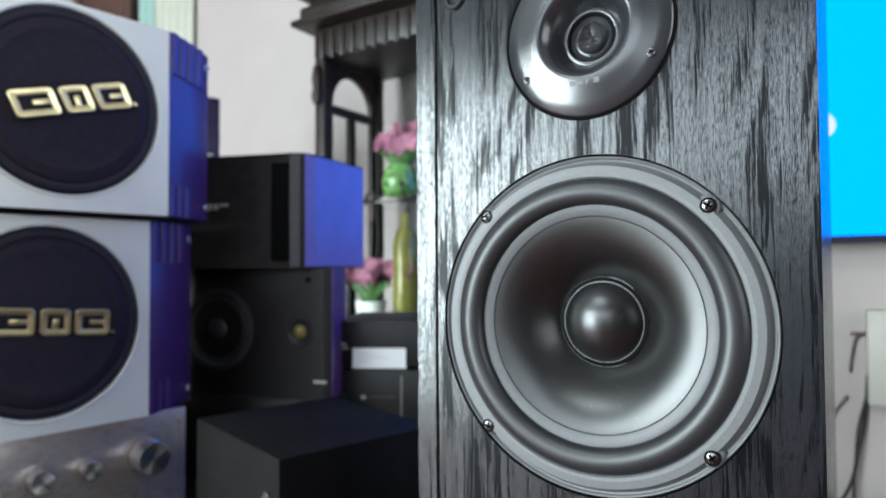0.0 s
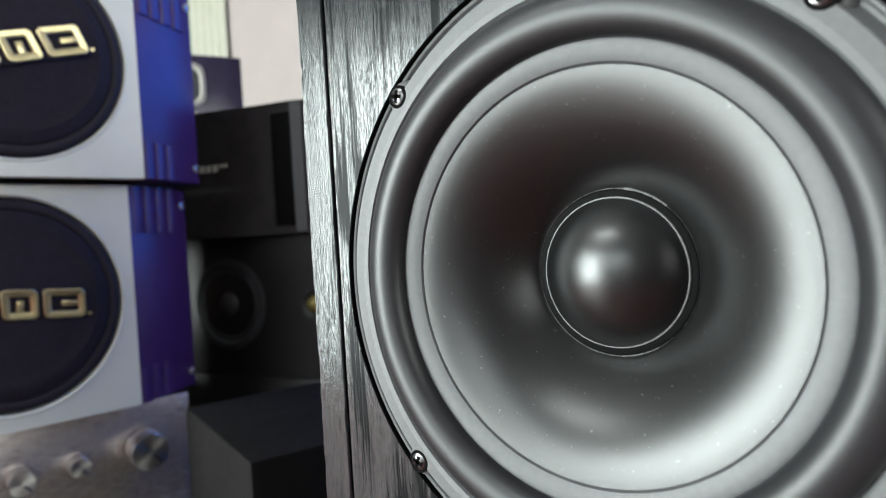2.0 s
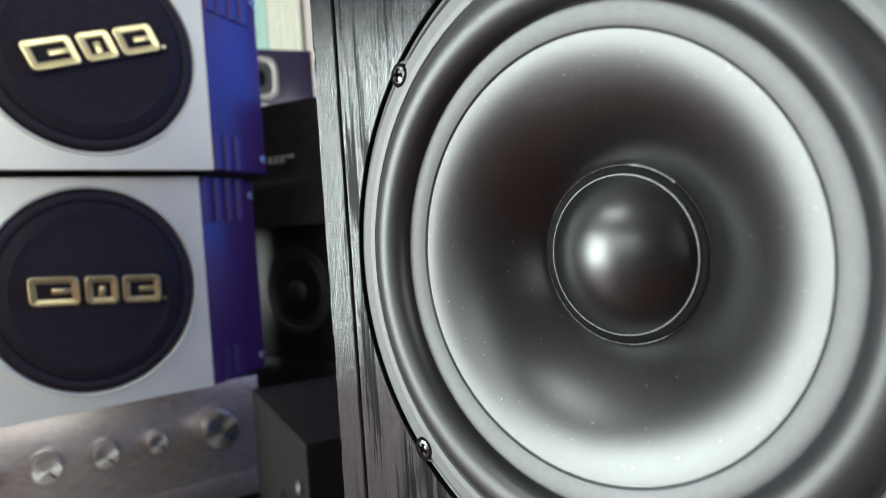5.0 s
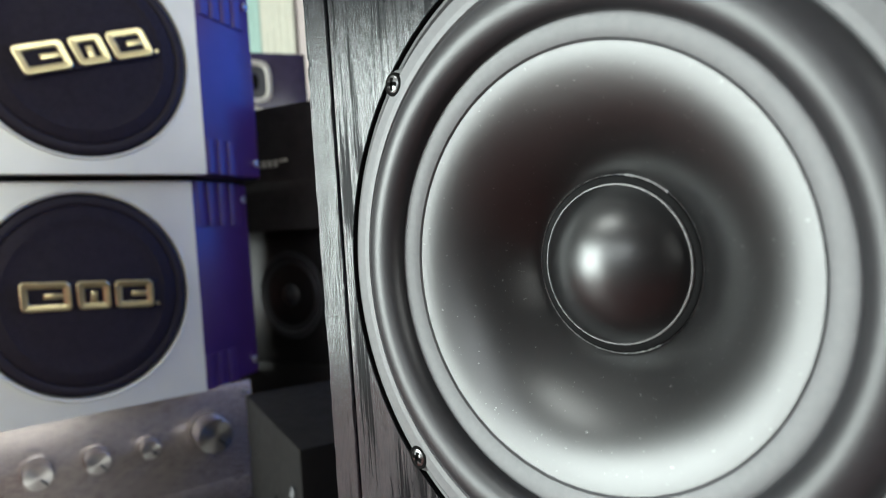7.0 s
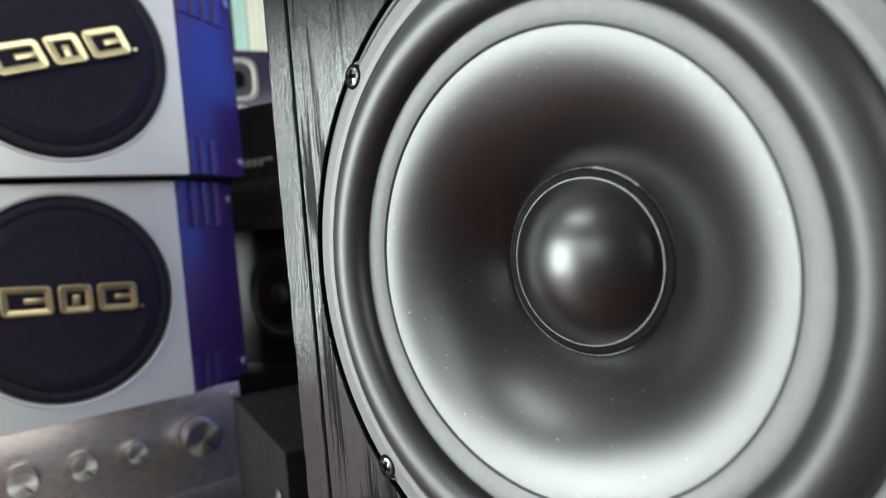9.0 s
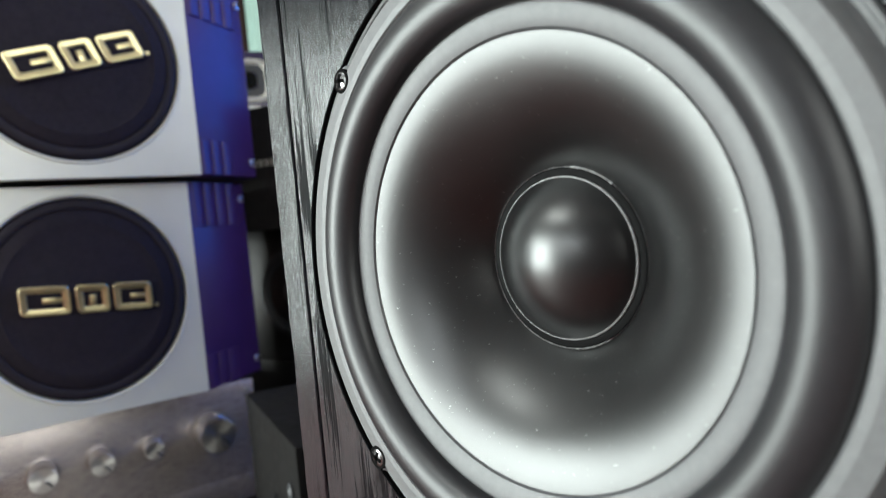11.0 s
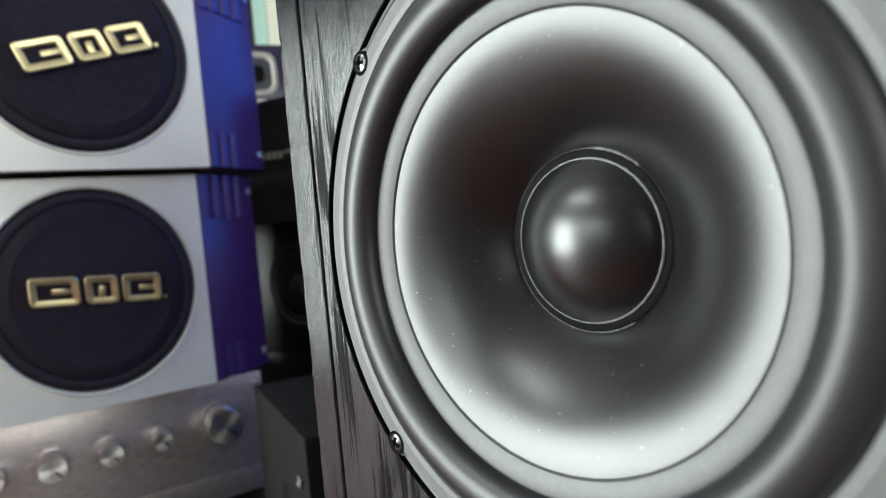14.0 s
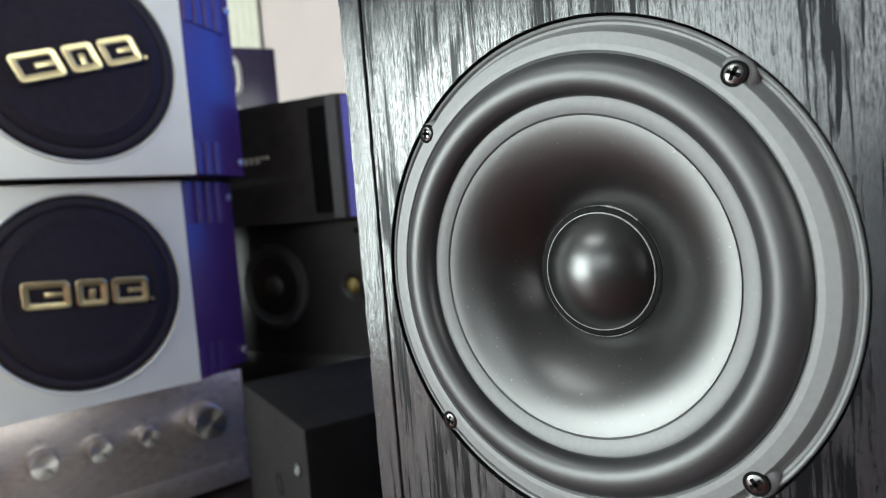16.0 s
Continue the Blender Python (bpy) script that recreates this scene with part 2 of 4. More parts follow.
def lathe(profile, n=96, ex=1.0, ez=1.0, bm=None, cx=0.0, cz=0.0, square=0):
    """Turn a profile of (radius, y) round the y axis."""
    bm = bmesh.new() if bm is None else bm
    rings = []
    for r, y in profile:
        if r < 1e-6:
            rings.append([bm.verts.new((cx, y, cz))])
        else:
            ring = []
            for k in range(n):
                c, d = math.cos(2 * math.pi * k / n), math.sin(2 * math.pi * k / n)
                f = (abs(c) ** square + abs(d) ** square) ** (-1 / square) if square else 1.0
                ring.append(bm.verts.new((cx + ex * r * f * c, y, cz + ez * r * f * d)))
            rings.append(ring)
    for a, b in zip(rings, rings[1:]):
        for k in range(n):
            q = [a[k % len(a)], a[(k + 1) % len(a)], b[(k + 1) % len(b)], b[k % len(b)]]
            q = list(dict.fromkeys(q))
            if len(q) > 2:
                bm.faces.new(q)
    return bm


def plate_with_hole(x0, x1, z0, z1, y0, y1, cx, cz, rx, rz, n=96, bm=None):
    """A plate between y0 (front) and y1 with an oval hole through it."""
    bm = bmesh.new() if bm is None else bm
    inner, outer = {}, {}

    def edge(a):
        dx, dz = math.cos(a), math.sin(a)
        tx = ((x1 if dx > 0 else x0) - cx) / dx if abs(dx) > 1e-9 else 1e9
        tz = ((z1 if dz > 0 else z0) - cz) / dz if abs(dz) > 1e-9 else 1e9
        return (cx + dx * min(tx, tz), cz + dz * min(tx, tz), tx < tz, dx > 0, dz > 0)

    for y in (y0, y1):
        ins, outs, sides = [], [], []
        for k in range(n):
            a = 2 * math.pi * (k + 0.5) / n
            ins.append(bm.verts.new((cx + rx * math.cos(a), y, cz + rz * math.sin(a))))
            ox, oz, s, px, pz = edge(a)
            outs.append(bm.verts.new((ox, y, oz)))
            sides.append((s, px, pz))
        ring = []
        for k in range(n):
            j = (k + 1) % n
            ring.append(outs[k])
            if sides[k][0] != sides[j][0]:
                px = sides[k][1] if sides[k][0] else sides[j][1]
                pz = sides[j][2] if sides[k][0] else sides[k][2]
                c = bm.verts.new((x1 if px else x0, y, z1 if pz else z0))
                ring.append(c)
                bm.faces.new((ins[k], outs[k], c, outs[j], ins[j]))
            else:
                bm.faces.new((ins[k], outs[k], outs[j], ins[j]))
        inner[y], outer[y] = ins, ring
    for loop in (inner, outer):
        a, b = loop[y0], loop[y1]
        for k in range(len(a)):
            bm.faces.new((a[k], a[(k + 1) % len(a)], b[(k + 1) % len(b)], b[k]))
    return bm


def arc(cx, cy, r, a0, a1, n):
    return [(cx + r * math.cos(radians(a0 + (a1 - a0) * i / n)), cy + r * math.sin(radians(a0 + (a1 - a0) * i / n))) for i in range(n + 1)]


def screw_mesh(r, h):
    """A pan-head cross-slot screw; its head points to -y."""
    bm = lathe([(r, 0.0), (r, -h * 0.35), (r * 0.85, -h * 0.8), (r * 0.5, -h), (r * 0.22, -h), (0.0, -h * 0.45)], 20)
    return bm


def screw(parent, x, y, z, r=0.0028, h=0.0022, turn=0.0, rz=0.0, mat=CHROME):
    s = part("screw", screw_mesh(r, h), mat, parent, at=pose(x, y, z, 0, 0, rz))
    for k in (0, 90):
        part("slot", box(-r * 0.62, r * 0.62, -h * 1.04, -h * 0.6, -r * 0.19, r * 0.19), GAP, s, smooth=False, at=pose(0, 0, 0, 0, turn + k, 0))
    return s


# ---------------------------------------------------------------- the room
TABLE = ZC - 0.345
X0, X1, Y0, Y1, ZT = -4.2, 2.6, -3.2, 1.30, 2.75


def setting(name, bm, mat, label, category, smooth=False):
    return tagged(part(name, bm, mat, None, smooth=smooth), label, category, kind="structure")


setting("floor", box(X0 - 0.1, X1 + 0.1, Y0 - 0.1, Y1 + 0.1, -0.1, 0.0), FLOORM, "unseen red-brown floor, reddened for its reflection in the cone", "floor")
setting("ceiling", box(X0 - 0.1, X1 + 0.1, Y0 - 0.1, Y1 + 0.1, ZT, ZT + 0.1), CEIL, "white painted ceiling", "ceiling")
setting("wall_north", box(X0 - 0.1, X1 + 0.1, Y1, Y1 + 0.1, 0, ZT), WALL, "white painted wall behind the television", "wall")


def pierced_wall(name, axis, p0, p1, u0, u1, openings, mat, label):
    """A wall with window openings (from, to, sill, head), in order along it."""
    def slab(a, b, c, d, bm):
        return box(a, b, p0, p1, c, d, bm=bm) if axis == "x" else box(p0, p1, a, b, c, d, bm=bm)
    bm = bmesh.new()
    at = u0
    for w0, w1, z0, z1 in openings:
        slab(at, w0, 0, ZT, bm)
        slab(w0, w1, 0, z0, bm)
        slab(w0, w1, z1, ZT, bm)
        at = w1
    slab(at, u1, 0, ZT, bm)
    return setting(name, bm, mat, label, "wall")


def window_frame(name, axis, p, w0, w1, z0, z1):
    e = base(name, pose(0, 0, 0), "unseen brown wooden frame round a wall opening", "window", kind="structure")
    def bar(a, b, c, d):
        return box(a, b, p - 0.03, p + 0.03, c, d, 0.004) if axis == "x" else box(p - 0.03, p + 0.03, a, b, c, d, 0.004)
    t = 0.05
    mid = (w0 + w1) / 2
    for a, b, c, d in ((w0, w1, z0, z0 + t), (w0, w1, z1 - t, z1), (w0, w0 + t, z0 + t, z1 - t), (w1 - t, w1, z0 + t, z1 - t), (mid - 0.02, mid + 0.02, z0 + t, z1 - t)):
        part("frame_bar", bar(a, b, c, d), BROWN, e)


pierced_wall("wall_south", "x", Y0 - 0.1, Y0, X0 - 0.1, X1 + 0.1, [(-3.15, -1.45, 0.145, 2.095), (-1.25, 0.55, 0.80, 2.10)], WALL, "unseen pale wall with a daylight window and an added fill window")
window_frame("window_1", "x", Y0 - 0.03, -3.15, -1.45, 0.145, 2.095)
# Frame of an opening added for the south fill, out of view.
window_frame("fill_window_2", "x", Y0 - 0.05, -1.25, 0.55, 0.80, 2.10)
# Out of view; the opening is added for the east fill.
pierced_wall("wall_east", "y", X1, X1 + 0.1, Y0, Y1, [(-1.6, 0.7, 0.8, 2.4)], LOWBOUNCE, "unseen dark wall with a wide opening added for fill light")
window_frame("fill_window_3", "y", X1 + 0.03, -1.6, 0.7, 0.8, 2.4)
setting("wall_west", box(X0 - 0.1, X0, Y0, Y1, 0, ZT), LOWBOUNCE, "unseen wall, dark to keep bounced light low", "wall")


def curtain(name, x0, x1, z0, z1, mat, label, folds):
    """A hanging curtain with soft folds along x, in front of the north wall."""
    bm = bmesh.new()
    n = folds * 10
    rows_ = []
    for thick in (0.0, 0.004):
        for z in (z0, z1):
            rows_.append([bm.verts.new((x0 + (x1 - x0) * k / n, Y1 - 0.018 + thick + 0.010 * math.sin(2 * math.pi * k / 10), z)) for k in range(n + 1)])
    for a, b in ((0, 1), (2, 3), (0, 2), (1, 3)):
        for k in range(n):
            bm.faces.new((rows_[a][k], rows_[a][k + 1], rows_[b][k + 1], rows_[b][k]))
    ob = part(name, bm, mat)
    tagged(ob, label, "curtain")
    return ob


curtain("curtain", -2.335, -2.08, 0.02, 2.45, CREAM, "cream curtain hanging in soft folds by a door", 5)
curtain("curtain", -2.455, -2.340, 0.02, 2.45, MINT, "mint green curtain hanging beside a cream one", 2)
door = base("door_1", pose(-2.92, Y1 - 0.045, 0), "brown wooden door in its frame", "door", kind="structure")
part("door_leaf", box(0.0, 0.44, 0.0, 0.04, 0.005, 2.2, 0.003), BROWN, door)
for xa in (0.0, 0.40):
    part("door_stile", box(xa, xa + 0.06, -0.012, -0.002, 0.005, 2.25, 0.004), BROWN, door)
rod = part("curtain_rod", lathe([(0.0, -2.5), (0.012, -2.5), (0.012, -2.0), (0.0, -2.0)], 16), BROWN, None)
rod.matrix_basis = pose(0, Y1 - 0.04, 2.46, 0, 0, -90)
tagged(rod, "brown wooden rod carrying the curtains", "curtain rod")


# Unseen curtain, added behind the south fill light.
SHEER = plain("pale_fill_curtain", (0.75, 0.78, 0.80), 0.85, 0.0, 0.05, 12)
sheer = bmesh.new()
fold = [[sheer.verts.new((-1.32 + 1.94 * k / 120, Y0 + 0.012 + off + 0.007 * math.sin(2 * math.pi * k / 8), z)) for k in range(121)] for off in (0.0, 0.002) for z in (0.75, 2.15)]
for lo, hi in ((0, 1), (2, 3), (0, 2), (1, 3)):
    for k in range(120):
        sheer.faces.new((fold[lo][k], fold[lo][k + 1], fold[hi][k + 1], fold[hi][k]))
tagged(part("fill_curtain", sheer, SHEER), "unseen pale sheer curtain added behind the south fill light", "curtain")
lamp = base("tube_lamp", pose(-0.85, -1.80, ZT), "white fluorescent tube lamp fixed to the ceiling", "ceiling lamp")
part("lamp_body", box(-0.62, 0.62, -0.05, 0.05, -0.045, -0.001, 0.006), CEIL, lamp)
for xe in (-0.61, 0.585):
    part("lamp_holder", box(xe, xe + 0.025, -0.02, 0.02, -0.085, -0.0455, 0.004), CEIL, lamp)
part("tube", lathe([(0.0, -0.584), (0.013, -0.584), (0.013, 0.584), (0.0, 0.584)], 20), glow("tube_light", (0.95, 1.0, 0.98), 3.0), lamp, "lit glass tube", at=pose(0, 0, -0.068, 0, 0, 90))

# ---------------------------------------------------------------- black ash loudspeaker
def ragged_board(x0, x1, y0, y1, top, seed):
    """An upright board whose two front edges are chipped along the grain."""
    rnd = random.Random(seed)
    bm = bmesh.new()
    rings = []
    n = 420
    chip_a = chip_b = 0.0
    for k in range(n + 1):
        if rnd.random() < 0.45:
            chip_a = abs(rnd.gauss(0, 0.00028)) + (0.0006 if rnd.random() < 0.06 else 0.0)
        if rnd.random() < 0.45:
            chip_b = abs(rnd.gauss(0, 0.00018))
        z = top * k / n
        rings.append([bm.verts.new(p) for p in ((x0, y1, z), (x0, y0 + 0.0006 + chip_a, z), (x0 + 0.0005 + chip_a, y0, z),
                                                (x1 - 0.0004 - chip_b, y0, z), (x1, y0 + 0.0004 + chip_b, z), (x1, y1, z))])
    for a, b in zip(rings, rings[1:]):
        for k in range(6):
            bm.faces.new((a[k], a[(k + 1) % 6], b[(k + 1) % 6], b[k]))
    bm.faces.new(rings[0][::-1])
    bm.faces.new(rings[-1])
    return bm


def main_speaker():
    zb = ZC - TABLE                      # woofer centre over the foot of the cabinet
    x0, x1, top = -0.1050, 0.1005, zb + 0.255
    sp = base("bookshelf_speaker", pose(0, 0, TABLE), "black ash veneered two-way loudspeaker standing on the table", "loudspeaker")
    bm = box(x0 + 0.0145, x1, 0.0475, 0.27, 0, top, 0.0008, 1)
    part("cabinet", bm, ASH, sp)
    part("side_panel", ragged_board(x0, x0 + 0.0136, 0.0, 0.27, top, 11), ASH, sp, crease=24)
    part("seam", box(x0 + 0.0137, x0 + 0.0152, 0.004, 0.047, 0, top), GAP, sp, "dark seam between side and front", False)
    bx0 = x0 + 0.0152
    bb = plate_with_hole(bx0, x1, zb - 0.095, zb + 0.0965, 0.0, 0.047, 0, zb, 0.0856, 0.0856)
    plate_with_hole(bx0, x1, zb + 0.0965, top, 0.0, 0.047, 0.0, zb + 0.1480, 0.0440, 0.0440, bm=bb)
    box(bx0, x1, 0.0, 0.047, 0, zb - 0.095, bm=bb)
    bmesh.ops.remove_doubles(bb, verts=bb.verts[:], dist=1e-6)
    part("baffle", bb, ASH, sp)
    # woofer
    rebate = lathe([(0.0858, 0.0030), (0.0850, 0.0065), (0.0700, 0.0065), (0.0700, 0.044), (0.0, 0.044)])
    at = pose(0, 0, zb)
    part("woofer_well", rebate, GAP, sp, at=at)
    part("hole_wall", lathe([(0.0854, 0.0005), (0.0853, 0.0066)], 128), GAP, sp, "black cut edge of the woofer hole", at=at)
    wf = part("woofer", lathe([(0.0700, 0.0064), (0.0848, 0.0064), (0.0850, 0.0026), (0.0848, 0.0014), (0.0843, 0.0010), (0.0837, 0.0013), (0.0832, 0.0024), (0.0824, 0.0026), (0.0815, 0.0016),
                               (0.0805, -0.0004), (0.0800, -0.0016), (0.0796, -0.0021), (0.0760, -0.0023), (0.0742, -0.0021), (0.0736, -0.0012), (0.0700, 0.002)], 128), FRAME, sp,
              "grey satin woofer frame", at=at, crease=9)
    roll = [(0.0670 + 0.0066 * math.cos(a), 0.0002 - 0.0056 * math.sin(a)) for a in [math.pi * i / 20 for i in range(21)]]
    part("surround", lathe([(0.0736, 0.0020)] + roll + [(0.0606, 0.0022)]), RUBBER, wf, "black rubber half-roll surround")
    part("cone_edge", lathe([(0.0612, 0.0022), (0.0606, 0.0006), (0.0596, 0.0004), (0.0551, 0.0022), (0.05480, 0.0030), (0.0544, 0.0033)]), EDGE, wf, "grey glued rim of the cone")
    prof = []
    for i in range(33):
        u = i / 32
        prof.append((0.0544 - 0.0306 * u, 0.0026 + 0.0198 * (0.28 * u + 0.72 * u ** 2.15)))
    part("cone", lathe(prof, 128), CONE, wf, "black polypropylene cone with specks of dust")
    part("cap_ring", lathe([(0.0240, 0.0225), (0.0236, 0.0219), (0.0233, 0.0218), (0.0213, 0.0219)]), RING, wf, "dark collar round the dust cap")
    for a0, a1, w in ((48, 80, 0.00042), (80, 150, 0.00016), (150, 196, 0.00007), (196, 250, 0.00020), (250, 300, 0.00024), (300, 408, 0.00008)):
        bm = bmesh.new()
        prev = None
        n = int((a1 - a0) / 1.6)
        for k in range(n + 1):
            a = radians(a0 + (a1 - a0) * k / n)
            ww = w * random.uniform(0.35, 1.3)
            q = [bm.verts.new(((0.0238 + d) * math.cos(a), y, (0.0238 + d) * math.sin(a))) for d, y in ((-ww, 0.0222), (0.0, 0.0219 - 0.8 * ww), (ww, 0.0222))]
            if prev:
                bm.faces.new((prev[0], prev[1], q[1], q[0]))
                bm.faces.new((prev[1], prev[2], q[2], q[1]))
            prev = q
        part("glue_line", bm, RIMLINE, wf, "pale bead of dried glue")
    part("cap_edge", lathe([(0.02152, 0.0219), (0.02142, 0.0213), (0.0211, 0.0211)]), RIMLINE, wf)
    rad, hgt = 0.0212, 0.0095
    big = (rad * rad + hgt * hgt) / (2 * hgt)
    amax = math.asin(rad / big)
    dome = [(big * math.sin(amax * (1 - i / 16)), 0.0212 - (big * math.cos(amax * (1 - i / 16)) - (big - hgt))) for i in range(17)]
    part("dust_cap", lathe(dome[:-1] + [(0.0, dome[-1][1])]), CAP, wf, "glossy black dust cap")
    for sx, sz, tn in ((-1, 1, 8), (1, 1, 30), (-1, -1, 20), (1, -1, 50)):
        x, z = sx * 0.05675, sz * 0.05675
        part("screw_boss", lathe([(0.0, -0.0012), (0.0040, -0.0012), (0.0050, -0.0006), (0.0066, 0.0030), (0.0066, 0.0060)], 32), FRAME, wf, at=pose(x * 0.99, 0, z * 0.99))
        screw(wf, x, -0.0006, z, 0.0031, 0.0023, tn)
        # Black disc stands in for the shaded notch round the screw head.
        part("notch_shade", lathe([(0.0, -0.00225), (0.0034, -0.0024), (0.0036, -0.0022), (0.0037, 0.004)], 28), GAP, wf, at=pose(x, 0, z))
    # tweeter
    tw = part("tweeter", lathe([(0.0430, 0.004), (0.0434, 0.0), (0.0430, -0.0010), (0.0420, -0.0018), (0.0360, -0.0031), (0.0300, -0.0045), (0.0252, -0.0056), (0.0238, -0.0056), (0.0218, -0.0041),
                                (0.0195, -0.0012), (0.0175, 0.0022), (0.0160, 0.0060), (0.0148, 0.0078), (0.0138, 0.0074), (0.0130, 0.0076), (0.0122, 0.0100)], 96), TWEETER, sp,
              "dark lacquered tweeter plate with a flared mouth", at=pose(0.0, 0, zb + 0.1480))
    part("tweeter_ring", lathe([(0.0440, 0.003), (0.0446, -0.0006), (0.0438, -0.0010), (0.0433, 0.0)]), GAP, tw)
    dome = lathe([(0.0124, 0.0112), (0.0106, 0.0085), (0.0092, 0.0098), (0.0085, 0.0096)]
                 + [(0.0085 * math.cos(a), 0.0096 - 0.0060 * math.sin(a)) for a in [1.5708 * i / 26 for i in range(1, 26)]] + [(0, 0.0036)], 64)
    for v in dome.verts:
        # pushed in: the middle of the dome lies in a rounded three-cornered dent with a sharp rim
        r, ang = math.hypot(v.co.x, v.co.z), math.atan2(v.co.z, v.co.x)
        rim = 0.0060 * (1 + 0.13 * math.cos(3 * ang + 1.6))
        if v.co.y < 0.0096 and r < rim:
            v.co.y = 0.0096 - 0.0060 * math.sqrt(1 - (rim / 0.0085) ** 2) + 0.0030 * (1 - (r / rim) ** 2) ** 0.7
    part("tweeter_dome", dome, DOME, tw, "dented dark dome", crease=45)
    for ang in (212.5, -27.5, 92.5):
        screw(tw, 0.0372 * math.cos(radians(ang)), -0.0025, 0.0372 * math.sin(radians(ang)), 0.0023, 0.0010, ang, 0, DOME)
    for i, w in enumerate((0.0028, 0.0028, 0.0012, 0.0026)):
        x = -0.0070 + i * 0.0042
        part("badge_bar", box(x, x + w, -0.0054, -0.0040, -0.0278, -0.0252 + (0.0010 if i % 2 == 0 else 0)), FRAME, tw, smooth=False)
    # peg socket for a front grille
    part("grille_socket", lathe([(0.0064, 0.002), (0.0064, -0.0014), (0.0056, -0.0020), (0.0040, -0.0016), (0.0036, 0.004), (0.0, 0.004)], 32), BLACK, sp, at=pose(-0.0780, 0, zb + 0.1830))
    part("grille_socket", lathe([(0.0064, 0.002), (0.0064, -0.0014), (0.0056, -0.0020), (0.0040, -0.0016), (0.0036, 0.004), (0.0, 0.004)], 32), BLACK, sp, at=pose(0.0780, 0, zb + 0.1830))
    return sp


main_speaker()


# ---------------------------------------------------------------- silver speakers with round grilles
def flute(w, d, z0, z1):
    """An upright half-round rib, w to each side, standing d out to -y."""
    out = [(w * math.cos(math.pi * k / 10), -d * math.sin(math.pi * k / 10)) for k in range(11)]
    return prism([(w, 0.003)] + out + [(-w, 0.003)], z0, z1)


def rounded_frame(x0, x1, z0, z1, t, r, d, lean=0.0):
    """A flat frame t wide with rounded corners, d thick towards -y, leaning with its height."""
    def loop(a, b, c, e, rad):
        pts = []
        for cx, cz, q in ((b - rad, e - rad, 0), (a + rad, e - rad, 90), (a + rad, c + rad, 180), (b - rad, c + rad, 270)):
            pts += arc(cx, cz, rad, q, q + 90, 5)
        return [(x + lean * z, z) for x, z in pts]
    bm = bmesh.new()
    rows_ = [[bm.verts.new((x, y, z)) for x, z in loop(x0 + i, x1 - i, z0 + i, z1 - i, max(r - i, 0.001))] for i, y in ((0, 0.0), (0, -d + 0.0006), (0.0007, -d), (t - 0.0007, -d), (t, -d + 0.0006), (t, 0.0))]
    for a, b in zip(rows_, rows_[1:]):
        n = len(a)
        for k in range(n):
            bm.faces.new((a[k], a[(k + 1) % n], b[(k + 1) % n], b[k]))
    return bm


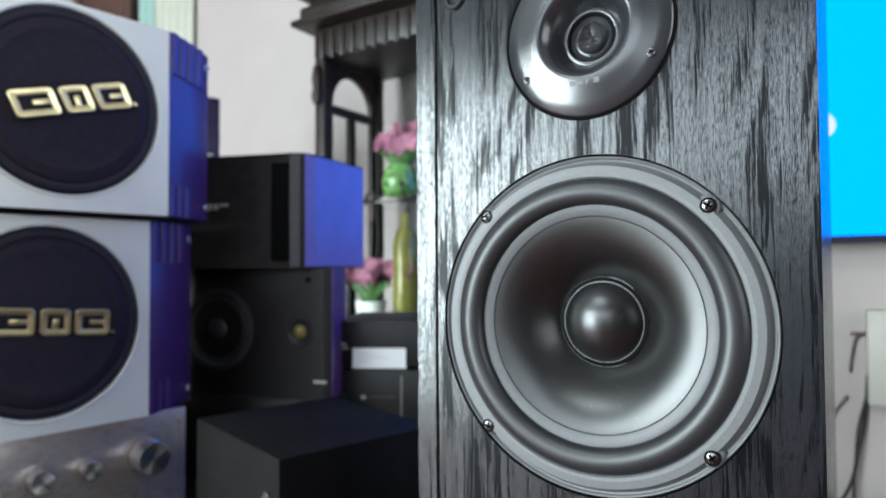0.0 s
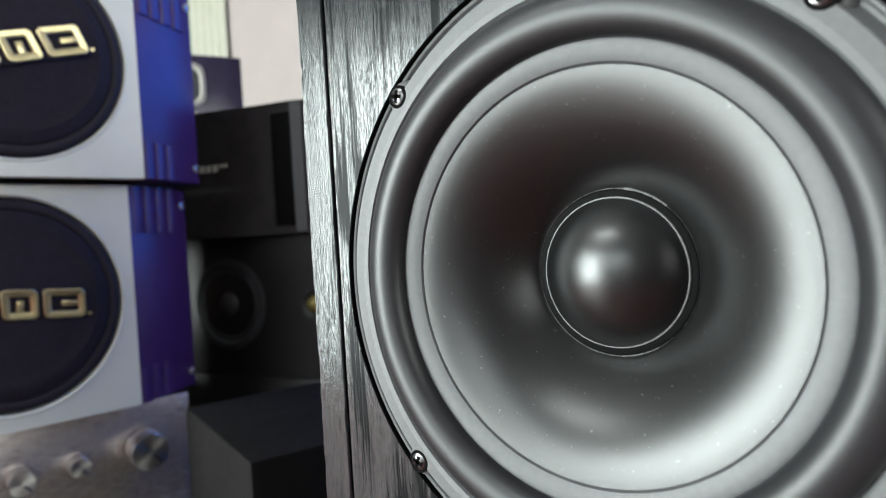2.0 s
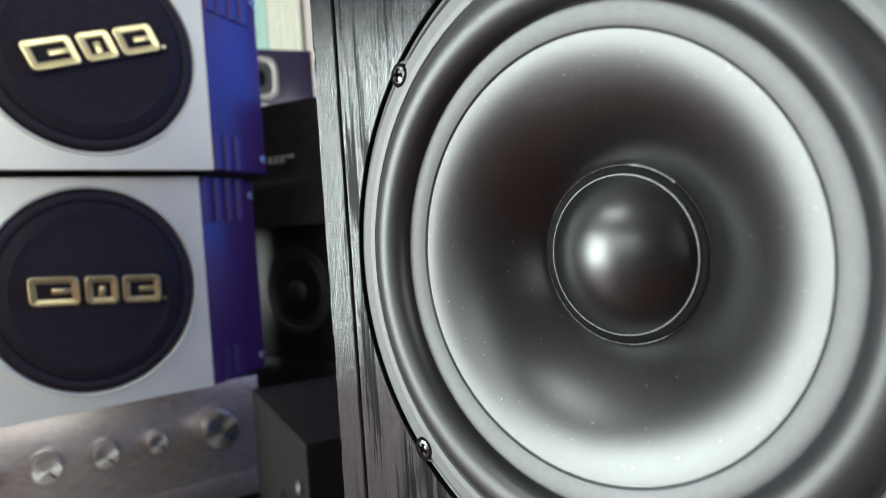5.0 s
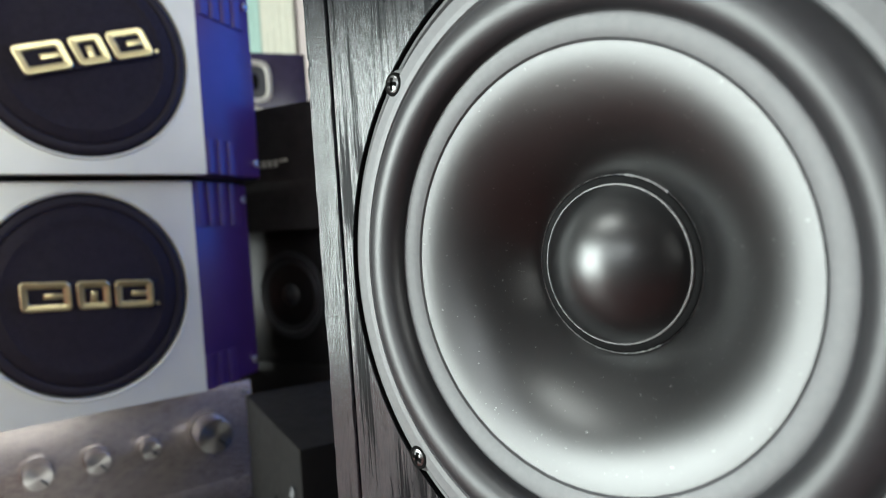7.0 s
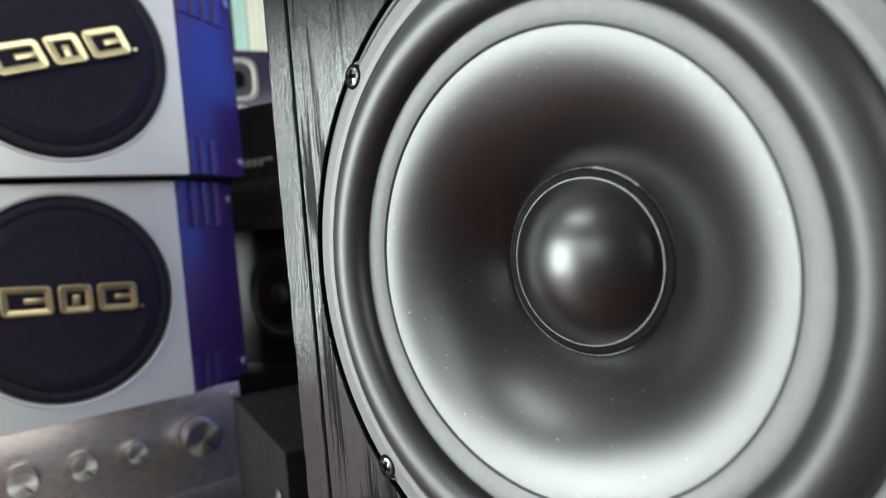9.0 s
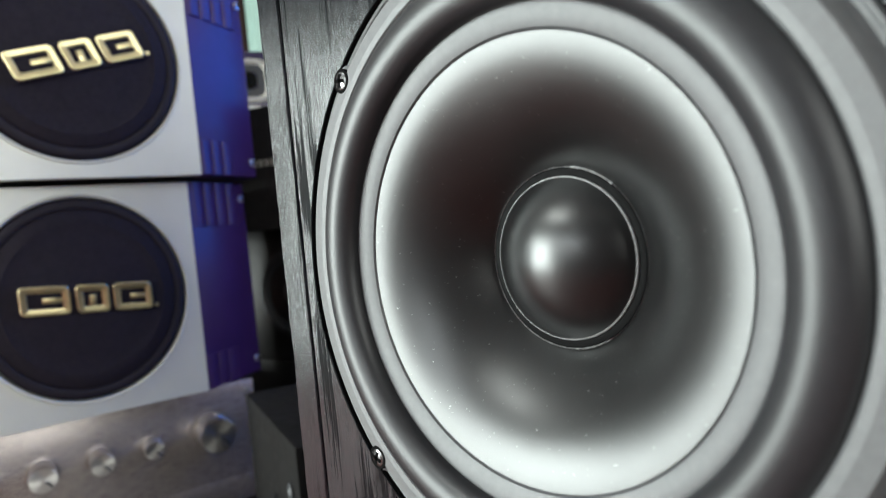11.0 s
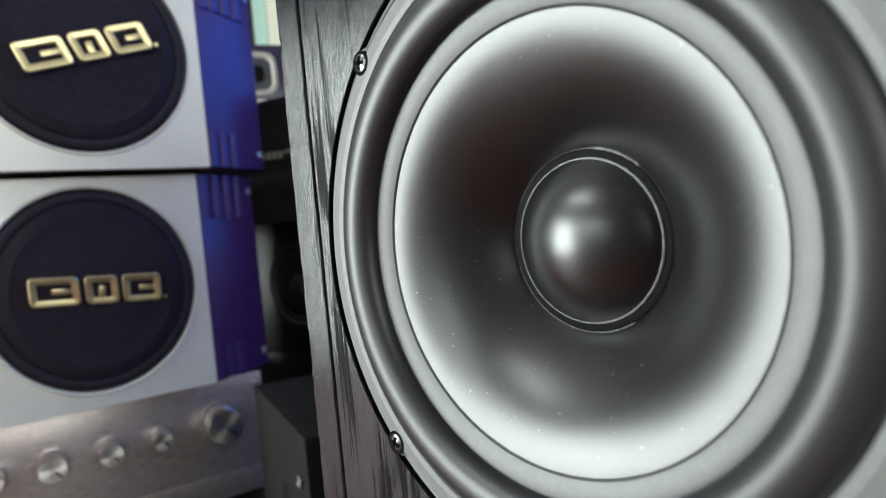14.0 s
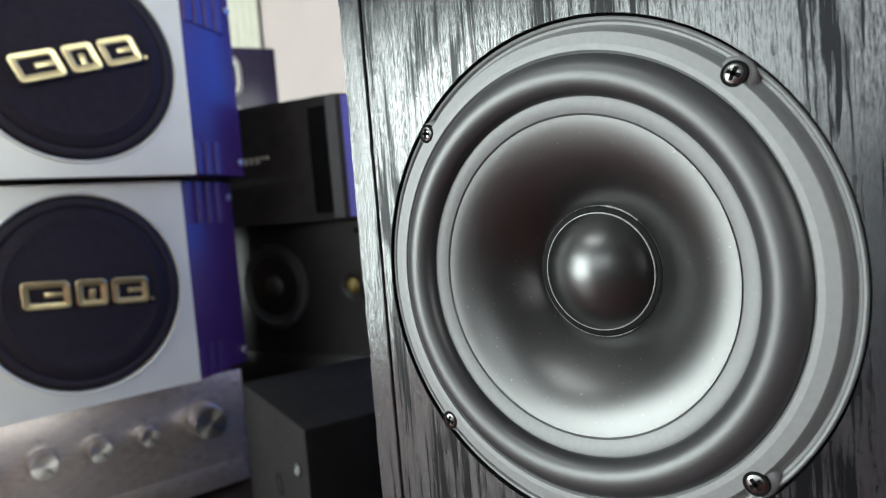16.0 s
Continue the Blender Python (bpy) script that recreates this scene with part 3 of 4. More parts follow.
def karaoke_speaker(name, m, height, cz, rz, logo_turn, logo_tip, label):
    """Local x runs along the front towards its blue end, -y is out of the front; x = 0 is the edge between silver and blue."""
    sp = base(name, m, label, "loudspeaker", "stacked silver speakers")
    cx, rx = -0.1280, 0.1115
    left = -0.256
    fr = plate_with_hole(left, 0.0, 0.0, height, 0.0, 0.014, cx, cz, rx + 0.004, rz + 0.004)
    part("front_panel", fr, SILVER, sp, "silver painted front panel")
    part("panel_ring", lathe([(1.042, 0.0), (1.030, -0.0030), (1.010, -0.0020), (1.0, 0.006)], 96, rx, rz, cx=cx, cz=cz), SILVER, sp)
    part("grille", lathe([(0.885, 0.004), (0.880, -0.0035), (0.87, -0.0045), (0.80, -0.0052), (0.76, -0.0072), (0.72, -0.0060), (0.6, -0.007), (0.3, -0.009), (0.0, -0.0095)], 96, rx, rz, cx=cx, cz=cz), CLOTH, sp, "black domed cloth grille")
    part("grille_rim", lathe([(1.002, 0.008), (0.992, 0.001), (0.975, -0.0030), (0.945, -0.0046), (0.912, -0.0046), (0.890, -0.0034), (0.884, -0.0020)], 96, rx, rz, cx=cx, cz=cz), FOAM, sp, "rounded black rubber rim of the grille")
    # angled lacquered end
    ex, ey = 0.0915, 0.0590
    end = prism([(0.0005, 0.0005), (ex, ey), (ex - 0.004, ey + 0.05), (-0.002, 0.05)], 0.0, height, 0.002, 2)
    ep = part("end_panel", end, BLUE, sp, "glossy dark blue end panel")
    ln = math.hypot(ex, ey)
    ux, uy = ex / ln, ey / ln
    for s, hz in ((0.100, 0.020), (0.100, height - 0.022)):
        screw(ep, ux * s + uy * 0.0008, uy * s - ux * 0.0008, hz, 0.0055, 0.0040, 20, math.degrees(math.atan2(uy, ux)), BRIGHT)
    turn = math.degrees(math.atan2(uy, ux))
    for i in range(4):
        s = 0.016 + i * 0.022
        part("fin", flute(0.0105, 0.0030, height - 0.058, height + 0.0005), BLUE, ep, at=pose(ux * s, uy * s, 0, 0, 0, turn))
    for i in range(3):
        s = 0.012 + i * 0.020
        part("fin", flute(0.0090, 0.0024, 0.001, 0.045), BLUE, ep, at=pose(ux * s, uy * s, 0, 0, 0, turn))
    part("cabinet", prism([(left, 0.0145), (0.0, 0.0145), (ex - 0.006, ey + 0.05), (ex - 0.03, 0.22), (left, 0.22)], 0.001, height - 0.001, 0.003), BLACK, sp)
    # badge of three gilt plates
    bd = part("badge", box(-0.0715, 0.0715, -0.0005, 0.0008, -0.0185, 0.0185, 0.0004), CLOTH, sp, at=pose(cx + 0.004, -0.0115, cz + 0.001, logo_tip, logo_turn, 0))
    for a, b, inner in ((-0.070, -0.021, 0.020), (-0.015, 0.019, 0.0), (0.024, 0.066, 0.017)):
        plate = part("gilt_plate", rounded_frame(a, b, -0.0165, 0.0165, 0.0075, 0.0055, 0.0036, -0.10), GOLD, bd, "flat gold frame with rounded corners")
        if inner:
            part("gilt_bar", box(b - 0.0074 - inner, b - 0.0074, -0.0034, 0.0, -0.0032, 0.0032, 0.0010, 2), GOLD, plate)
        else:
            part("gilt_bar", box((a + b) / 2 - 0.0036, (a + b) / 2 + 0.0036, -0.0034, 0.0, -0.0092, 0.0045, 0.0010, 2), GOLD, plate)
    part("dot", lathe([(0.0022, 0.0), (0.0022, -0.002), (0, -0.002)], 12), GOLD, bd, at=pose(0.0715, 0, -0.013))
    return sp


FACE = 82.0
karaoke_speaker("karaoke_speaker", pose(-0.683, 0.229, ZC + 0.102, 0, 0, FACE), 0.260, 0.1355, 0.1155, -16, -5, "silver round-grille speaker with dark blue end, on its twin")
karaoke_speaker("karaoke_speaker", pose(-0.7135, 0.2215, ZC - 0.176, 0, 0, FACE), 0.272, 0.1390, 0.1190, 4, 10, "silver round-grille speaker with dark blue end, on the amplifier")


# ---------------------------------------------------------------- amplifier
def amplifier():
    h = 0.162
    am = base("amplifier", pose(-0.723, 0.287, TABLE, 0, 0, 80), "brushed aluminium stereo amplifier with turned knobs", "amplifier")
    z1 = ZC - 0.1765 - TABLE
    z0 = z1 - h
    part("front_panel", box(-0.43, 0.0, 0.0, 0.008, z0, z1, 0.0012), ALU, am, "brushed aluminium front panel")
    part("case", box(-0.425, -0.004, 0.0085, 0.30, z0 + 0.002, z1 - 0.0015, 0.002), BLACK, am)
    part("lower_strip", box(-0.42, -0.01, -0.0012, 0.001, z0 + 0.012, z1 - 0.128, 0.0006), ALU, am)
    for dz in (0.014, 0.148):
        screw(am, -0.010, -0.0002, z1 - dz, 0.0034, 0.0018, 15, 0, BRIGHT)
    for fx in (-0.40, -0.03):
        part("foot", box(fx - 0.015, fx + 0.015, 0.02, 0.05, 0.0, z0, 0.002), BLACK, am)
        part("foot", box(fx - 0.015, fx + 0.015, 0.24, 0.27, 0.0, z0, 0.002), BLACK, am)
    zk = z1 - 0.0445
    for x, r, ln in ((-0.061, 0.0225, 0.038), (-0.135, 0.0115, 0.026), (-0.193, 0.0135, 0.030), (-0.253, 0.0150, 0.030), (-0.312, 0.0135, 0.030)):
        zz = zk - (0.0115 if r > 0.02 else 0.0135)
        part("knob_collar", lathe([(r * 1.25, 0.0), (r * 1.25, -0.002), (r * 1.05, -0.0025)], 48), ALU, am, at=pose(x, 0, zz))
        kb = part("knob", lathe([(r, 0.0), (r, -ln * 0.94), (r * 0.95, -ln), (r * 0.90, -ln), (r * 0.3, -ln + 0.0006), (0, -ln + 0.0007)], 64), KNOB, am, "turned aluminium knob", at=pose(x, 0, zz))
        part("pointer", box(-0.0009, 0.0009, -ln - 0.0004, -ln + 0.001, -r * 0.92, -r * 0.25), DKGREY, kb, smooth=False, at=pose(0, 0, 0, 0, -40, 0))
        if r < 0.02:
            for k in range(-4, 5):
                a = radians(90 + k * 30)
                part("dial_mark", box(-0.0004, 0.0004, -0.0004, 0.0004, 0.0, 0.003), DKGREY, am, smooth=False, at=pose(x + 1.35 * r * math.cos(a), 0, zz + 1.35 * r * math.sin(a), 0, 90 - math.degrees(a), 0))
        part("caption_bar", box(-0.007, 0.007, -0.0003, 0.0004, 0, 0.0012), FRAME, am, smooth=False, at=pose(x - 0.002, 0, zz + r * 1.25 + 0.0055))
    return am


amplifier()


# ---------------------------------------------------------------- subwoofer box, black speakers
def black_box():
    ob = base("subwoofer", pose(-0.381, 0.150, TABLE, 0, 0, -17), "black vinyl subwoofer box on the table", "subwoofer")
    h = ZC - 0.165 - TABLE
    part("cabinet", box(-0.235, 0.0, 0.0, 0.205, 0.006, h, 0.003), BOARD, ob)
    part("bolt", lathe([(0.007, 0), (0.007, -0.002), (0.0055, -0.003), (0.004, -0.002), (0, -0.001)], 24), DKGREY, ob, "grey ring of a socket", at=pose(-0.026, 0, h - 0.046))
    part("port", lathe([(0.012, -0.0005), (0.010, -0.0012), (0.0085, 0.0), (0, 0.004)], 24), GAP, ob, at=pose(-0.10, 0, h - 0.085))
    for x in (-0.21, -0.025):
        for y in (0.025, 0.18):
            part("foot", box(x - 0.012, x + 0.012, y - 0.012, y + 0.012, 0, 0.007), BLACK, ob)
    return ob


black_box()


def hifi_unit(name, m, w, d, h, label, category, slots):
    ob = base(name, m, label, category)
    part("case", box(0, w, 0.006, d, 0.006, h, 0.002), BLACK, ob)
    part("front_panel", box(0, w, 0.0, 0.0055, 0.006, h, 0.0015), BLACK, ob)
    for x, z, a, b, mat in slots:
        part("front_mark", box(x, x + a, -0.0008, 0.001, z, z + b, 0.0002, 1), mat, ob, smooth=False)
    for x in (0.02, w - 0.02):
        for y in (0.03, d - 0.03):
            part("foot", box(x - 0.01, x + 0.01, y - 0.01, y + 0.01, 0, 0.007), BLACK, ob)
    return ob


hifi_unit("receiver", pose(-0.96, 0.375, TABLE, 0, 0, 15), 0.365, 0.11, 0.155, "black receiver carrying a monitor speaker", "receiver", [])
RACK = pose(-0.648, 0.528, 0, 0, 0, 28)
hifi_unit("tape_deck", RACK @ pose(0, 0, TABLE), 0.34, 0.22, 0.096, "black tape deck at the bottom of a stack", "tape deck", [])
hifi_unit("disc_player", RACK @ pose(0, 0, TABLE + 0.0965), 0.34, 0.22, 0.0985, "black disc player with small silver marks", "disc player",
          [(0.048, 0.048, 0.008, 0.007, GREYBOX), (0.062, 0.050, 0.045, 0.004, DKGREY), (0.118, 0.02, 0.0012, 0.07, GREYBOX)])
hifi_unit("tuner", RACK @ pose(0, 0, TABLE + 0.1955), 0.34, 0.22, 0.0845, "black tuner with a white paper note on its front", "tuner",
          [(0.004, 0.043, 0.018, 0.003, PAPER), (0.004, 0.036, 0.022, 0.003, GREYBOX), (0.012, 0.066, 0.014, 0.0008, DKGREY), (0.05, 0.004, 0.06, 0.003, DKGREY)])
note = part("paper_note", box(0.0, 0.094, -0.0012, 0.0, 0.0, 0.035), PAPER, None, smooth=False)
note.matrix_basis = RACK @ pose(0.033, -0.0008, ZC - 0.1465)
tagged(note, "white paper note stuck on the tuner", "note")
for k in range(3):
    part("print_bar", box(0.012, 0.012 + (0.028, 0.05, 0.02)[k], -0.0017, -0.0010, 0.026 - 0.007 * k, 0.0268 - 0.007 * k), GREYBOX, note, smooth=False)


def monitor():
    ob = base("monitor_speaker", pose(-0.606, 0.472, ZC - 0.190, 0, 0, 15), "black two-way monitor speaker lying under another speaker", "loudspeaker")
    w, h = 0.325, 0.2188
    part("cabinet", prism([(-w, 0.004), (-w + 0.006, 0.0), (-0.012, 0.0), (0.0, 0.006), (-0.022, 0.10), (-w, 0.10)], 0, h, 0.001, 1), BLACK, ob)
    part("woofer", lathe([(0.072, 0.001), (0.071, -0.004), (0.062, -0.005), (0.057, 0.0003), (0.053, -0.002), (0.049, 0.0003), (0.018, 0.0)], 64), DKGREY, ob, at=pose(-0.2165, 0, 0.113))
    part("dust_cap", lathe([(0.019, 0.0), (0.015, -0.005), (0.008, -0.008), (0, -0.009)], 48), DKGREY, ob, at=pose(-0.2165, 0, 0.113))
    part("tweeter", lathe([(0.024, 0.0), (0.023, -0.003), (0.017, -0.003), (0.013, 0.0)], 48), BLACK, ob, at=pose(-0.056, 0, 0.112))
    part("tweeter_dome", lathe([(0.013, 0.0005), (0.010, -0.004), (0.005, -0.006), (0, -0.0065)], 32), GOLDCONE, ob, "dull gold tweeter dome", at=pose(-0.056, 0, 0.112))
    part("badge", box(-0.030, -0.006, -0.0008, 0.001, 0.028, 0.033), GREYBOX, ob, smooth=False)
    # Blue strip on a black cabinet stands for the screen's reflection.
    part("side", prism([(0.0012, 0.0075), (-0.0198, 0.0985), (-0.0238, 0.0985), (-0.0028, 0.0075)], 0.002, h - 0.002), BLUE, ob, "glossy side tinted with the reflection of the blue screen")
    part("bolt", lathe([(0.005, 0.0), (0.005, -0.0015), (0.0, -0.002)], 20), GAP, ob, at=pose(-0.040, 0, h - 0.020))
    return ob


monitor()


def curved_speaker():
    """Outline in the plan, from the left end of its front round to its side."""
    ob = base("curved_speaker", pose(-0.645, 0.434, ZC + 0.0280, 0, 0, 12), "black curved-front speaker with a satin side", "loudspeaker")
    h = 0.190
    front = [(-0.33, -0.042), (-0.22, -0.028), (-0.12, -0.013), (-0.05, -0.003), (-0.012, 0.0), (0.003, 0.003), (0.011, 0.008)]
    side = [(0.017, 0.027), (0.024, 0.190)]
    part("cabinet", prism(front + side + [(-0.02, 0.215), (-0.33, 0.215)], 0, h, 0.0015, 2), VINYL, ob)
    a, b = (0.011, 0.008), side[0]
    # Edge and side carry the screen's sheen as paint.
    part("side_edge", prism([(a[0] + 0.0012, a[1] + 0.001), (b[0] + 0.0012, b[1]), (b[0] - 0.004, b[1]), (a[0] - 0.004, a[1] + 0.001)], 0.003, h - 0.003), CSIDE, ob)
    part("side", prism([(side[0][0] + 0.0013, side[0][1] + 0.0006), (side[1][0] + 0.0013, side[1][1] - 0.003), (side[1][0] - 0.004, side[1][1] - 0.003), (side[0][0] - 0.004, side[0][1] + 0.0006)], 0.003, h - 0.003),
         CSIDE, ob, "black satin side tinted with the sheen of the blue screen")
    part("grille_edge", prism([(-0.011, -0.0016), (0.0055, 0.0030), (0.0035, 0.007), (-0.011, 0.005)], 0.002, h - 0.002), DKGREY, ob, "dark grey rounded edge")
    part("slot_lip", box(-0.0475, -0.0460, -0.0046, 0.004, 0.012, h - 0.016), DKGREY, ob, smooth=False)
    part("slot", box(-0.0458, -0.0125, -0.0040, 0.004, 0.012, h - 0.016, 0.0006), GAP, ob)
    for k, (x, w) in enumerate(((-0.182, 0.009), (-0.170, 0.009), (-0.158, 0.008), (-0.147, 0.009), (-0.136, 0.016))):
        part("badge_bar", box(x - 0.004, x + w - 0.004, 0.15 * (x + 0.12) - 0.0140, 0.15 * (x + 0.12) - 0.008, 0.0985 + (0.006 if k == 4 else 0), 0.1095, 0.0004, 1), GREYBOX, ob, "grey metal badge")
    return ob


curved_speaker()


def ring_speaker():
    ob = base("small_speaker", pose(-1.30, 0.80, 0, 0, 0, 66), "small dark speaker with silver driver rings on its stand", "loudspeaker")
    z0, h = ZC + 0.20, 0.286
    part("cabinet", box(-0.20, 0, 0, 0.16, z0, z0 + h, 0.004), SATIN, ob)
    for z, r, sq in ((z0 + 0.212, 0.054, 4), (z0 + 0.085, 0.066, 0)):
        part("ring", lathe([(r, 0.001), (r - 0.001, -0.006), (r - 0.009, -0.008), (r - 0.014, 0.0)], 48, square=sq), GREYBOX, ob, "silver ring round a driver", at=pose(-0.142, 0, z))
        part("cone", lathe([(r - 0.0135, 0.0), (r * 0.42, -0.001), (r * 0.40, -0.003)], 48, square=sq), DKGREY, ob, at=pose(-0.142, -0.001, z))
        part("centre", lathe([(r * 0.40, -0.003), (r * 0.2, -0.001), (0, -0.001)], 48), GAP, ob, at=pose(-0.142, -0.001, z))
    part("badge", box(-0.066, -0.020, -0.001, 0.001, z0 + 0.128, z0 + 0.134), GREYBOX, ob, smooth=False)
    part("stand", box(-0.13, -0.07, 0.05, 0.11, 0.02, z0, 0.003), BLACK, ob)
    part("stand_foot", box(-0.20, 0, 0.0, 0.16, 0, 0.02, 0.003), BLACK, ob)
    return ob


ring_speaker()


# ---------------------------------------------------------------- display cabinet with flowers
def display_cabinet():
    x0, x1, y0, y1 = -1.10, -0.72, 0.95, 1.22
    zs, ze = ZC - 0.113, ZC + 0.60
    ob = base("display_cabinet", pose(0, 0, 0), "dark carved wooden display cabinet with glass front", "cabinet")
    part("lower_case", box(x0, x1, y0, y1, 0.0, zs - 0.02, 0.004), DARKWOOD, ob)
    part("shelf", box(x0 - 0.01, x1 + 0.01, y0 - 0.01, y1, zs - 0.02, zs, 0.003), DARKWOOD, ob)
    for x in (x0, x1 - 0.035):
        part("post", box(x, x + 0.035, y0, y0 + 0.035, zs, ze, 0.006, 3), DARKWOOD, ob)
        part("post", box(x, x + 0.03, y1 - 0.03, y1, zs, ze, 0.004), DARKWOOD, ob)
        part("post_turning", lathe([(0.0, 0.0), (0.010, 0.0), (0.016, 0.02), (0.011, 0.04), (0.015, 0.07), (0.009, 0.10), (0.0, 0.11)], 20), DARKWOOD, ob,
             at=pose(x + 0.0175, y0 - 0.008, ze - 0.13, 90))
    part("frieze", box(x0, x1, y0, y1, ze - 0.002, ze + 0.075, 0.003), DARKWOOD, ob)
    n = 10
    for k in range(n):
        x = x0 + 0.03 + (x1 - x0 - 0.06) * k / (n - 1)
        part("flute", box(x - 0.007, x + 0.007, y0 - 0.008, y0 + 0.002, ze - 0.012, ze + 0.066, 0.004, 2), DARKWOOD, ob)
    part("eave", prism([(x0 - 0.045, y0 - 0.05), (x1 + 0.06, y0 - 0.05), (x1 + 0.06, y1), (x0 - 0.045, y1)], ze + 0.078, ze + 0.096, 0.008, 3), DARKWOOD, ob)
    part("cornice", box(x0 - 0.03, x1 + 0.03, y0 - 0.03, y1, ze + 0.0965, ze + 0.135, 0.010, 3), DARKWOOD, ob)
    part("crown", box(x0 - 0.05, x1 + 0.05, y0 - 0.075, y1, ze + 0.165, ze + 0.19, 0.010, 3), DARKWOOD, ob)
    part("crown_base", box(x0 - 0.02, x1 + 0.02, y0, y1, ze + 0.1355, ze + 0.1645, 0.003), DARKWOOD, ob)
    # left end: two panes under an arch
    sx = x0 + 0.006
    part("end_rail", box(sx, sx + 0.018, y0 + 0.036, y1 - 0.031, ZC + 0.455, ZC + 0.480, 0.003), DARKWOOD, ob)
    ym = (y0 + y1) / 2
    part("end_mullion", box(sx, sx + 0.016, ym - 0.014, ym + 0.014, zs, ZC + 0.454, 0.003), DARKWOOD, ob)
    half = (y1 - 0.031 - y0 - 0.036) / 2
    bm = bmesh.new()
    ring_in = [(ym + 0.001 + 0.84 * half * math.cos(math.pi * k / 24), ZC + 0.480 + 0.092 * math.sin(math.pi * k / 24)) for k in range(25)]
    ring_out = []
    for k in range(25):
        y = ym + half * math.cos(math.pi * k / 24)
        ring_out.append((y, ze - 0.003) if 0 < k < 24 else (y, ze - 0.003))
    prev = None
    for (yi, zi), (yo, zo) in zip(ring_in, ring_out):
        q = [bm.verts.new((xx, yy, zz)) for xx in (sx, sx + 0.016) for yy, zz in ((yi, zi), (yo, zo))]
        if prev:
            for a, b in ((0, 1), (1, 3), (3, 2), (2, 0)):
                bm.faces.new((prev[a], prev[b], q[b], q[a]))
        prev = q
    part("end_arch", bm, DARKWOOD, ob)
    for ya, yb in ((y0 + 0.036, y0 + 0.054), (y1 - 0.049, y1 - 0.031)):
        part("end_stile", box(sx, sx + 0.014, ya, yb, zs, ze, 0.002), DARKWOOD, ob)
    part("back_panel", box(x0 + 0.125, x1 - 0.031, y1 - 0.02, y1 - 0.008, zs, ze), DARKWOOD, ob)
    part("mid_shelf", box(x0 + 0.04, x1 - 0.035, y0 + 0.04, y1 - 0.032, ZC + 0.2015, ZC + 0.2095, 0.002), GLASS, ob)
    xm = (x0 + x1) / 2 + 0.012
    latch = part("latch", lathe([(0.0, 0.006), (0.010, 0.006), (0.013, 0.0), (0.017, -0.006), (0.015, -0.013), (0.008, -0.016), (0.0, -0.017)], 24), DARKWOOD, ob, "dark turned knob", at=pose(xm, y0, ZC + 0.205))
    part("drop", lathe([(0.0, 0.0), (0.004, 0.0), (0.005, 0.020), (0.009, 0.034), (0.004, 0.046), (0.0, 0.047)], 16), BROWN, latch, at=pose(0.004, -0.008, -0.014, -90))
    pane = part("glass_pane", box(x0 + 0.036, x1 - 0.036, y0 + 0.012, y0 + 0.016, zs + 0.001, ze - 0.003), GLASS, ob, "clear glass front", False)
    pane.visible_shadow = False
    return zs


SHELF = display_cabinet()


def petal_flower(bm, c, r, rnd):
    """Five open petals round c."""
    ax = Vector((rnd.uniform(-0.6, 0.6), -1, rnd.uniform(-0.3, 0.7))).normalized()
    u = ax.cross(Vector((0, 0, 1))).normalized()
    v = ax.cross(u)
    for k in range(5):
        a = 2 * math.pi * k / 5 + rnd.random()
        d = u * math.cos(a) + v * math.sin(a)
        e = u * -math.sin(a) + v * math.cos(a)
        p = [c, c + d * r * 0.5 + e * r * 0.42 + ax * r * 0.18, c + d * r + ax * r * 0.3, c + d * r * 0.5 - e * r * 0.42 + ax * r * 0.18]
        vs = [bm.verts.new(q) for q in p]
        top = bm.verts.new(c + d * r * 0.55 + ax * r * 0.05)
        for i in range(4):
            bm.faces.new((vs[i], vs[(i + 1) % 4], top))


def bouquet(name, x, y, z, pot, spread, h, count, r, label, leaves, seed):
    """A pot with stems, leaves and pink flowers; z is the foot."""
    rnd = random.Random(seed)
    ob = base(name, pose(x, y, z), label, "flower arrangement")
    part("pot", lathe([(0.0, 0.0)] + pot + [(pot[-1][0] * 0.8, pot[-1][1] - 0.004), (0.0, pot[-1][1] - 0.01)], 32), leaves[1], ob, at=pose(0, 0, 0, 90))
    top = pot[-1][1]
    bm = bmesh.new()
    for k in range(count):
        c = Vector((rnd.gauss(0, spread * 0.5), rnd.gauss(0, spread * 0.25), top + h * (0.55 + 0.5 * rnd.random())))
        petal_flower(bm, c, r * rnd.uniform(0.75, 1.2), rnd)
    f = part("blossoms", bm, PINK, ob, "pink petals", False)
    f["kind"] = "stuff"
    bm = bmesh.new()
    for k in range(leaves[0]):
        a = rnd.uniform(-1.2, 1.2)
        ln = h * rnd.uniform(0.6, 1.1)
        w = 0.010
        o = Vector((rnd.uniform(-0.02, 0.02), rnd.uniform(-0.02, 0.02), top - 0.01))
        prev = None
        for i in range(6):
            u = i / 5
            c = o + Vector((math.sin(a) * ln * u * (0.5 + 0.5 * u), rnd.uniform(-0.004, 0.004), ln * (u - 0.35 * u * u)))
            ww = w * (0.25 + 1.5 * u * (1 - u) * 2) if i < 5 else 0.001
            q = (bm.verts.new(c + Vector((-ww, 0, 0))), bm.verts.new(c + Vector((0, -ww * 0.5, 0))), bm.verts.new(c + Vector((ww, 0, 0))))
            if prev:
                bm.faces.new((prev[0], prev[1], q[1], q[0]))
                bm.faces.new((prev[1], prev[2], q[2], q[1]))
            prev = q
    g = part("leaves", bm, LEAF, ob, "long green leaves")
    g["kind"] = "stuff"
    return ob


